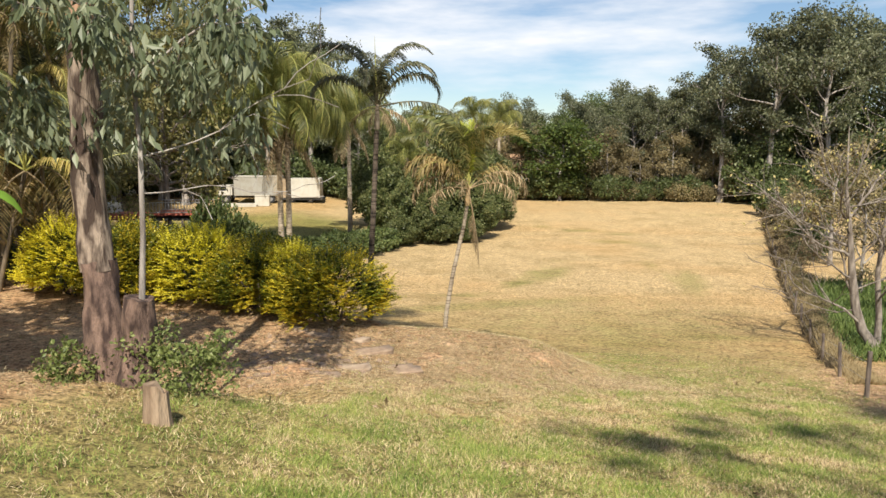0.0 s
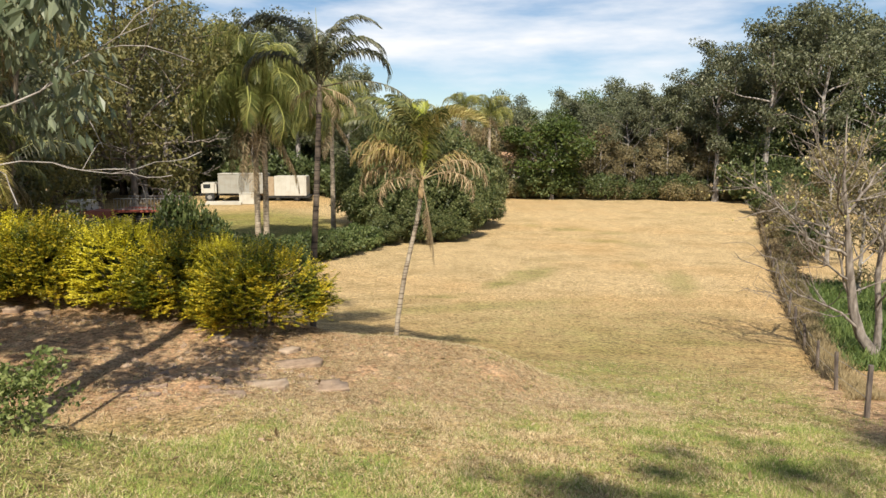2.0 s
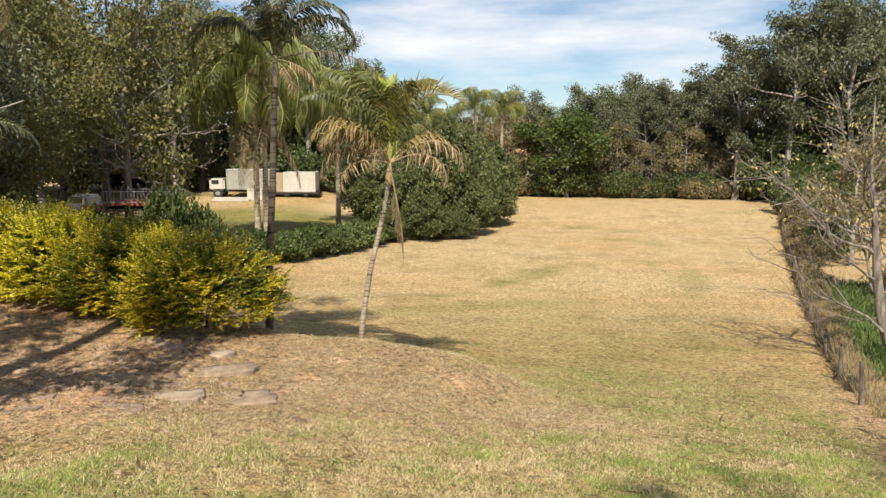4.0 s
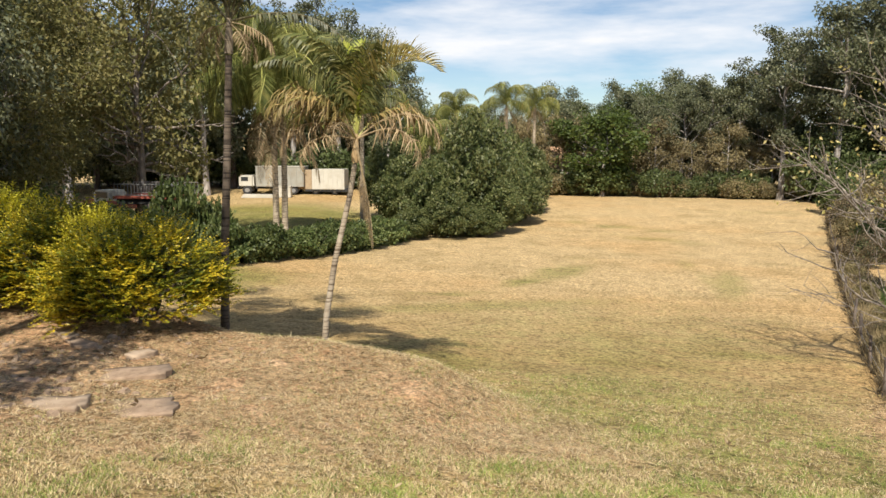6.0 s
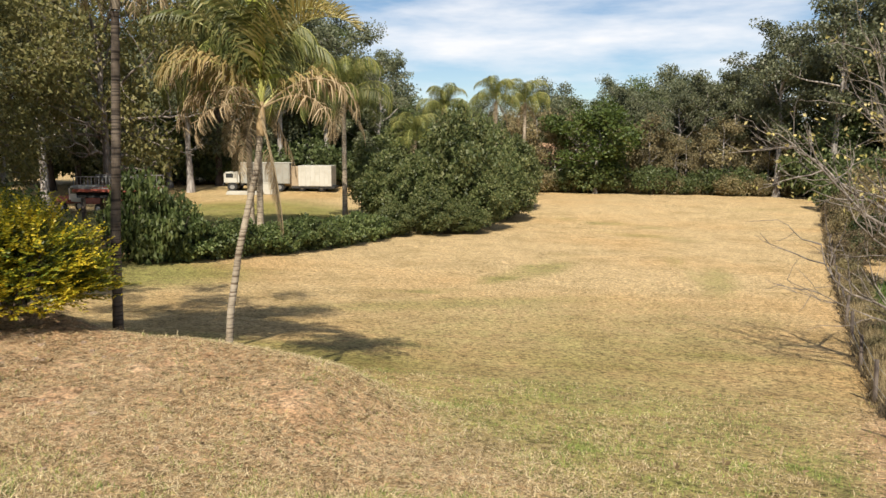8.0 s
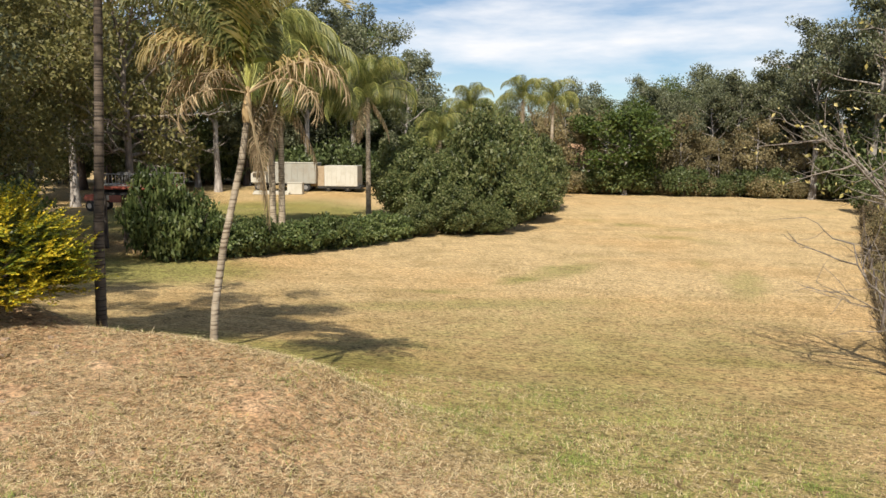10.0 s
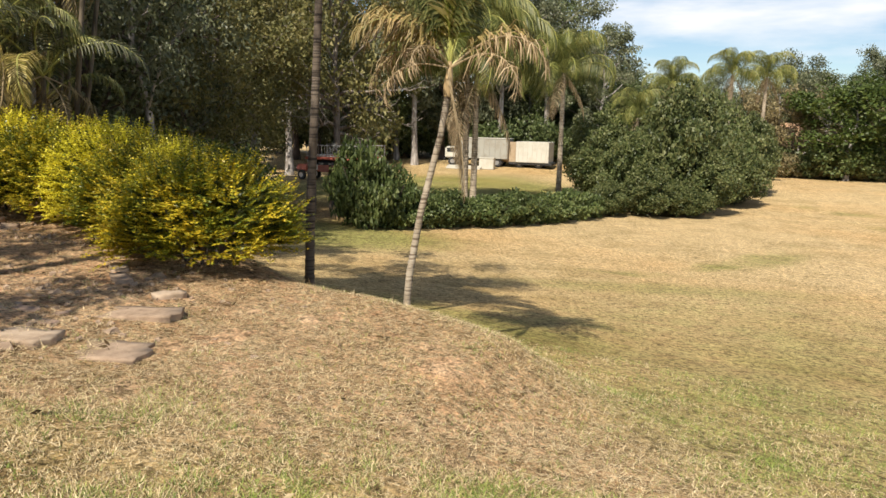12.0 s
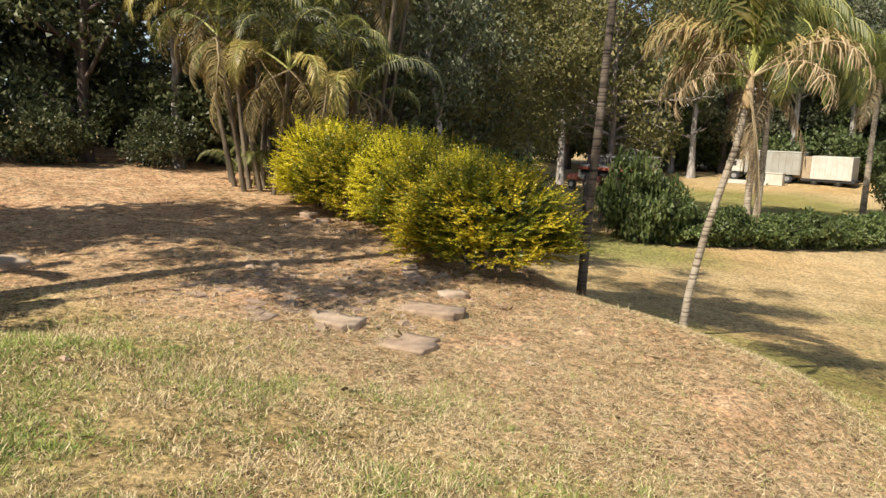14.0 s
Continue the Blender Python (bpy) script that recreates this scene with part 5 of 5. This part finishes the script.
def wheel(parent, at, r=0.48, w=0.28):
    for name, rad, wid, mat in (("tyre", r, w, RUBBER), ("rim", r * 0.55, w * 1.04, STEEL)):
        bm = bmesh.new()
        bmesh.ops.create_cone(bm, cap_ends=True, segments=20, radius1=rad, radius2=rad, depth=wid)
        bmesh.ops.bevel(bm, geom=[e for e in bm.edges if len(e.link_faces) == 2 and any(len(f.verts) > 4 for f in e.link_faces)], offset=rad * 0.1, segments=2, affect="EDGES")
        me = bpy.data.meshes.new(name)
        bm.to_mesh(me)
        bm.free()
        me.materials.append(mat)
        if name == "tyre":
            tyre = part("wheel", me, parent, "", pose(*at, 90, 0, 0))
        else:
            part(name, me, tyre)


def box_truck():
    ob = thing("box_truck", -19.3, 73.8, "old white box truck with a dented grey cargo body", "truck", turn=3.0)
    ob.scale = (1, 1, 0.84)
    box("chassis", (7.4, 0.9, 0.25), (0, 0, 0.75), RUBBER, ob)
    box("cargo_body", (4.7, 2.3, 2.3), (0.3, 0, 2.05), GREY_PAINT, ob, "grey panelled cargo body", 0.04)
    for i in range(9):
        box("body_rib", (0.05, 0.04, 2.2), (-1.95 + i * 0.56, -1.168, 2.05), GREY_PAINT, ob, bev=0.008)
    box("roof_cap", (4.76, 2.36, 0.08), (0.3, 0, 3.24), WHITE_PAINT, ob, bev=0.02)
    cab = box("cab", (1.5, 2.0, 1.35), (-3.05, 0, 1.5), WHITE_PAINT, ob, "white rounded cab", 0.16)
    box("windscreen", (0.05, 1.6, 0.6), (-0.745, 0, 0.28), GLASS, cab, "dark windscreen", 0.015)
    box("side_window", (0.7, 0.04, 0.5), (-0.15, -0.995, 0.28), GLASS, cab, "dark side window", 0.01)
    box("bumper", (0.14, 1.9, 0.22), (-3.85, 0, 0.75), RUBBER, ob)
    for x in (-2.95, 1.6):
        for y in (-0.9, 0.9):
            wheel(ob, (x, y, 0.48))


def container():
    ob = thing("shipping_container", -14.6, 74.4, "weathered white box container with open tan doors", "container", turn=2.0)
    ob.scale = (1, 1, 0.84)
    box("container_body", (3.2, 2.4, 2.35), (0.3, 0, 1.75), WHITE_PAINT, ob, "white weathered body", 0.03)
    for i in range(7):
        box("body_rib", (0.06, 0.04, 2.2), (-1.05 + i * 0.45, -1.218, 1.75), WHITE_PAINT, ob, bev=0.008)
    box("container_door", (1.35, 0.08, 2.3), (-2.05, -0.9, 1.72), TAN_PAINT, ob, "tan weathered open door", 0.02)
    box("door_frame", (0.1, 0.1, 2.4), (-2.8, -0.9, 1.72), GREY_PAINT, ob, "grey door post", 0.02)
    box("underframe", (4.2, 2.2, 0.25), (0.1, 0, 0.45), RUBBER, ob, "dark underframe", 0.02)
    for x in (-1.0, 0.9):
        for y in (-0.85, 0.85):
            wheel(ob, (x, y, 0.42), 0.42, 0.26)


box_truck()
container()
white_box = thing("white_crate", -18.0, 71.0, "white storage crate lying in front of the truck", "crate", turn=5)
box("crate_body", (1.4, 0.8, 1.0), (0, 0, 0.5), WHITE_PAINT, white_box, bev=0.03)
box("crate_lid", (1.46, 0.86, 0.1), (0, 0, 1.05), WHITE_PAINT, white_box, bev=0.02)
white_slab = thing("white_boards", -20.2, 70.6, "stack of white boards lying on the ground", "boards", turn=4)
for i in range(2):
    box("board", (3.4, 0.7, 0.16), (0.1 * i, 0.05 * i, 0.08 + 0.165 * i), WHITE_PAINT, white_slab, bev=0.01)


def raised_deck():
    x, y = -12.6, 35.0
    ob = thing("raised_deck", x, y, "rusty red raised deck on dark posts with a galvanised mesh rail", "platform", turn=4)
    z = -1.62 - ob.location.z
    box("deck", (3.1, 2.0, 0.12), (0, 0, z), RED_PAINT, ob, "rusty red deck", 0.02)
    box("beam", (2.9, 0.12, 0.24), (0, -0.8, z - 0.18), RUBBER, ob, "dark beam", 0.02)
    box("beam", (2.9, 0.12, 0.24), (0, 0.8, z - 0.18), RUBBER, ob, "dark beam", 0.02)
    for px in (-1.2, 0, 1.2):
        for py in (-0.8, 0.8):
            box("post", (0.14, 0.14, z - 0.2), (px, py, (z - 0.3) / 2), POST_WOOD, ob, "dark timber post", 0.015)
    for py in (-0.95, 0.95):
        for h in (0.1, 0.58):
            box("cage_rail", (3.0, 0.04, 0.04), (0, py, z + h), STEEL, ob, "galvanised rail", 0.008)
        for i in range(21):
            box("cage_bar", (0.018, 0.018, 0.5), (-1.48 + i * 0.148, py, z + 0.33), STEEL, ob, "galvanised bar", 0)


def utility():
    ob = thing("utility_vehicle", -24.8, 53.0, "white pickup cab with a red tray parked under the trees", "car", turn=-12)
    box("tray", (2.6, 1.8, 0.5), (1.4, 0, 0.95), RED_PAINT, ob, "red tray", 0.05)
    box("bonnet", (1.3, 1.7, 0.5), (-1.6, 0, 0.9), RED_PAINT, ob, "red bonnet", 0.12)
    cab = box("cab", (1.6, 1.7, 1.1), (-0.3, 0, 1.35), WHITE_PAINT, ob, "white cab", 0.16)
    box("windscreen", (0.06, 1.4, 0.45), (-0.79, 0, 0.22), GLASS, cab, "dark windscreen", 0.01)
    box("side_window", (1.0, 0.05, 0.42), (0, -0.85, 0.22), GLASS, cab, "dark side window", 0.01)
    for x in (-1.6, 1.5):
        for y in (-0.8, 0.8):
            wheel(ob, (x, y, 0.38), 0.38, 0.22)


raised_deck()
utility()


def distant_house(x, y, w, d, label, turn):
    ob = thing("distant_house", x, y, label, "house", "distant roofs", turn=turn)
    box("wall", (w, d, 3.0), (0, 0, 1.5), TAN_PAINT, ob, bev=0.05)
    bm = bmesh.new()
    vs = [bm.verts.new(c) for c in ((-w * 0.58, -d * 0.6, 0), (w * 0.58, -d * 0.6, 0), (w * 0.58, d * 0.6, 0), (-w * 0.58, d * 0.6, 0), (-w * 0.2, 0, 2.4), (w * 0.2, 0, 2.4))]
    for f in ((0, 1, 5, 4), (1, 2, 5), (2, 3, 4, 5), (3, 0, 4), (3, 2, 1, 0)):
        bm.faces.new([vs[i] for i in f])
    me = bpy.data.meshes.new("roof")
    bm.to_mesh(me)
    bm.free()
    me.materials.append(THATCH)
    part("roof", me, ob, "reddish hipped roof", pose(0, 0, 3.0))


distant_house(9.0, 92.0, 6, 5, "far house with a reddish hipped roof among the trees", 15)


# ---- stones and slabs on the terrace ----
def rough_block(name, x, y, size, label, group, mat, turn=0.0, seed=1, sink=0.5, tilt=0.0):
    rng = np.random.RandomState(seed)
    bm = bmesh.new()
    bmesh.ops.create_cube(bm, size=1)
    bmesh.ops.subdivide_edges(bm, edges=bm.edges, cuts=4, use_grid_fill=True)
    for v in bm.verts:
        v.co.x *= size[0]
        v.co.y *= size[1]
        v.co.z *= size[2]
        k = noise.noise(v.co * 3.1 + Vector((seed * 3.7, 0, 0)))
        r = math.hypot(v.co.x / size[0], v.co.y / size[1])
        if r > 0.55:
            v.co.x *= 0.9 + 0.12 * k
            v.co.y *= 0.9 + 0.12 * k
        v.co += Vector(rng.uniform(-1, 1, 3)) * 0.035 * min(size[2] * 1.5, 0.25) + Vector((0, 0, k * 0.05 * size[2] * 3))
    me = bpy.data.meshes.new(name)
    bm.to_mesh(me)
    bm.free()
    me.materials.append(mat)
    for p in me.polygons:
        p.use_smooth = True
    ob = new(name, me)
    ob.matrix_basis = pose(x, y, ground_z(x, y) + size[2] * (0.5 - sink), tilt, 0, turn)
    return tagged(ob, label, "stone", group)


def build_clods():
    """Loose lumps of earth and rubble on the shaded terrace, too many to count."""
    rng = np.random.RandomState(141)
    g = Geo()
    base = np.array([(-1, -1, -0.6), (1, -1, -0.7), (1.1, 1, -0.6), (-0.9, 1, -0.7), (-0.6, -0.7, 0.6), (0.7, -0.5, 0.8), (0.6, 0.7, 0.5), (-0.7, 0.6, 0.7)])
    quads = [(0, 3, 2, 1), (4, 5, 6, 7), (0, 1, 5, 4), (1, 2, 6, 5), (2, 3, 7, 6), (3, 0, 4, 7)]
    for _ in range(420):
        x, y = rng.normal(-2.0, 0.9), rng.normal(10.9, 1.1)
        if rng.uniform() < 0.25:
            x, y = rng.normal(-5.6, 1.2), rng.normal(13.4, 0.35)
        k = rng.uniform(0.012, 0.035) * (1 + 0.9 * (rng.uniform() < 0.08))
        a = rng.uniform(0, 6.3)
        v = (base + rng.normal(0, 0.22, (8, 3))) * [k, k * 0.8, k * 0.6]
        v = np.column_stack([v[:, 0] * math.cos(a) - v[:, 1] * math.sin(a), v[:, 0] * math.sin(a) + v[:, 1] * math.cos(a), v[:, 2]])
        g.add(v + [x, y, ground_z(x, y) + k * 0.2], quads)
    tagged(new("rubble", g.mesh("rubble", [STONE])), "loose lumps of reddish earth and rubble", kind="stuff")


build_clods()


def build_stones():
    for i, (x, y, sx, sy, sz, t, mat, sink, lab) in enumerate((
            (-1.42, 10.25, 0.72, 0.36, 0.12, 12, CONCRETE, 0.85, "pale broken concrete slab lying on the bare earth"),
            (-1.72, 9.6, 0.6, 0.34, 0.08, 10, STONE, 1.0, "flat grey stone slab half buried in bare earth"),
            (-1.35, 11.25, 1.15, 0.34, 0.10, 25, STONE, 0.85, "long flat edging slab on the shaded terrace"),
            (-1.4, 11.95, 0.34, 0.18, 0.12, 60, CONCRETE, 0.6, "pale lump of stone edging"),
            (-2.2, 12.1, 0.5, 0.2, 0.12, -35, STONE, 0.65, "pale lump of stone edging"),
            (-2.6, 12.45, 0.36, 0.2, 0.12, -40, CONCRETE, 0.65, "pale lump of stone edging"),
            (-0.85, 10.45, 1.05, 0.5, 0.05, 18, STONE, 1.1, "worn earth-coloured pad flush with the ground"),
            (-6.7, 13.9, 0.3, 0.25, 0.16, 10, STONE, 0.5, "broken lump of earth-coloured stone"),
            (-6.1, 13.75, 0.25, 0.2, 0.13, 50, STONE, 0.5, "broken lump of earth-coloured stone"),
            (-4.9, 8.6, 0.55, 0.4, 0.12, 0, CONCRETE, 0.6, "pale flat paving piece under the gum tree"))):
        rough_block("stone_slab", x, y, (sx, sy, sz), lab, "terrace stones", mat, t, i + 1, sink)


build_stones()


def build_paving():
    """Old reddish bricks, tilted and half sunk, in the shaded part of the terrace."""
    rng = np.random.RandomState(151)
    ob = thing("old_paving", -2.3, 10.1, "patch of old reddish-grey bricks sunk unevenly in bare earth", "paving")
    meshes = []
    for k in range(4):
        bm = bmesh.new()
        bmesh.ops.create_cube(bm, size=1)
        bmesh.ops.scale(bm, vec=(0.23, 0.11, 0.065), verts=bm.verts)
        bmesh.ops.bevel(bm, geom=bm.edges, offset=0.008, segments=1, affect="EDGES")
        for v in bm.verts:
            v.co += Vector(rng.uniform(-1, 1, 3)) * 0.006
        me = bpy.data.meshes.new("brick")
        bm.to_mesh(me)
        bm.free()
        me.materials.append(BRICK_OLD)
        meshes.append(me)
    for i in range(6):
        for j in range(9):
            if rng.uniform() < 0.42:
                continue
            x, y = -2.95 + i * 0.25 + (0.12 if j % 2 else 0) + rng.normal(0, 0.03), 9.35 + j * 0.15 + 0.06 * i + rng.normal(0, 0.025)
            m = Matrix.Translation((x - ob.location.x, y - ob.location.y, ground_z(x, y) - ob.location.z - 0.030 + rng.uniform(-0.014, 0.012)))
            part("brick", meshes[rng.randint(4)], ob, m=m @ pose(0, 0, 0, rng.normal(0, 5), rng.normal(0, 5), 12 + rng.normal(0, 9)))


build_paving()


# ---- unseen shade trees behind the walk ----
SHADE = grow_tree(95, 19, 4.0, 0.30, 3600, 0.20, 0.09, BARK_PALE, LEAF_GUM, 0.6, 0.42, 0.4, 9, lean=(-2.8, 0))
plant("shade_tree", *SHADE, 5.0, -7.2, "tall sparse gum whose branches shade the lawn", "tree", "shade trees", 70, 0.92)
# Gums out of view, added so that they darken the grove.
for x, y, k, z in ((-22.0, 0.0, 1, 1.1), (-27.0, 6.0, 1, 1.2)):
    plant("shade_tree", *GUMS[k], x, y, "unseen tall dense gum added to shade the grove", "tree", "shade trees", x * 20, z)
# Out of view beside the terrace, placed for the shade patches on it.
plant("shade_tree", *ROUND, -7.3, 4.6, "unseen dense small tree placed to shade the terrace", "tree", "shade trees", 120, 0.84, wide=0.85)


def banana():
    ob = thing("banana_plant", -4.55, 6.15, "young banana plant with broad bright green leaves on the bank", "plant", sink=0.05)
    g = Geo()
    tube(g, [(0, 0, -0.1), (0.02, 0, 0.9), (0, 0, 1.75)], [0.07, 0.055, 0.04], 9)
    part("stem", g.mesh("stem", [STALK_GREEN], True), ob)
    k = np.linspace(0, 1, 9)
    for az, size in ((-75, 1.0), (10, 0.8), (95, 0.9), (190, 0.85)):
        v = []
        for t in k:
            wd = 0.15 * math.sin(math.pi * min(1, t * 0.93 + 0.07)) ** 0.6
            yy, zz = 0.85 * math.sin(t * 1.25), 0.55 * t - 0.62 * t ** 2.2
            v += [(-wd, yy, zz - 0.03), (0, yy, zz + 0.02), (wd, yy, zz - 0.03)]
        f = []
        for i in range(8):
            f += [(3 * i, 3 * i + 1, 3 * i + 4, 3 * i + 3), (3 * i + 1, 3 * i + 2, 3 * i + 5, 3 * i + 4)]
        part("leaf", mesh_of("leaf", np.array(v) * size, f, [LEAF_BANANA], smooth=True), ob, "broad bright green leaf", pose(0, 0, 1.65, 0, 0, az))


banana()


# ---- grass ----
def scatter(rng, n, x0, x1, y0, y1):
    return rng.uniform(x0, x1, n), rng.uniform(y0, y1, n)


def build_grass():
    rng = np.random.RandomState(131)
    x, y = scatter(rng, 1700000, -8, 10.5, 1.0, 17)
    xn, yn = scatter(rng, 520000, -1.5, 6.0, 4.2, 10.5)
    x, y = np.concatenate([x, xn]), np.concatenate([y, yn])
    w = layers(x, y)
    near = np.exp(-np.maximum(0, np.hypot(x - 2.5, y - 6.0) - 4.0) / 4.6)
    tuft = bumps(x, y, 21, 0.28) + 0.7 * bumps(x, y, 23, 1.1)
    keep = (rng.uniform(0, 1, len(x)) < near * (1 - 0.8 * w["dirt"])) & (tuft + rng.uniform(-0.6, 0.6, len(x)) > -0.1)
    x, y, tuft = x[keep], y[keep], tuft[keep]
    g = layers(x, y)["green"]
    green = rng.uniform(0, 1, len(x)) < np.clip(0.10 + 0.75 * g + 0.8 * bumps(x, y, 24, 1.3), 0.05, 0.85)
    h = 0.04 + 0.02 * g + 0.035 * tuft
    blades("lawn_grass", x[green], y[green], np.clip(h[green], 0.018, 0.13), 0.0048, 0.6, BLADE_GREEN, rng, "short green lawn grass in tufts")
    blades("dry_grass", x[~green], y[~green], np.clip(h[~green] * 0.95, 0.018, 0.12), 0.0045, 0.8, BLADE_DRY, rng, "short dry straw-coloured lawn grass in tufts")
    x, y = scatter(rng, 620000, -8, 6, 6, 14.5)
    w = layers(x, y)
    keep = (rng.uniform(0, 1, len(x)) < 0.06 + (0.22 + 0.56 * sstep(-2.4, 0.4, x)) * w["dirt"] * np.exp(-np.maximum(0, np.hypot(x - 2, y - 9.5) - 3.5) / 3.5)) & (bumps(x, y, 26, 0.5) > -0.45)
    x, y = x[keep], y[keep]
    blades("cut_straw", x, y, np.full(len(x), 0.10), 0.0045, 2.5, BLADE_DRY, rng, "scattered cut straw", 0.75, 0.010)
    n = 260
    x, y = scatter(rng, n, -4, 7, 5, 13)
    g = Geo()
    add_leaves(g, rng, np.column_stack([x, y, ground_height(x, y) + 0.03]), 0.02, n, 0.09, 0.035, 0.0, 0.1)
    tagged(new("fallen_leaves", g.mesh("fallen_leaves", [FROND_DRY])), "fallen dry gum leaves on the lawn", kind="stuff")


build_grass()
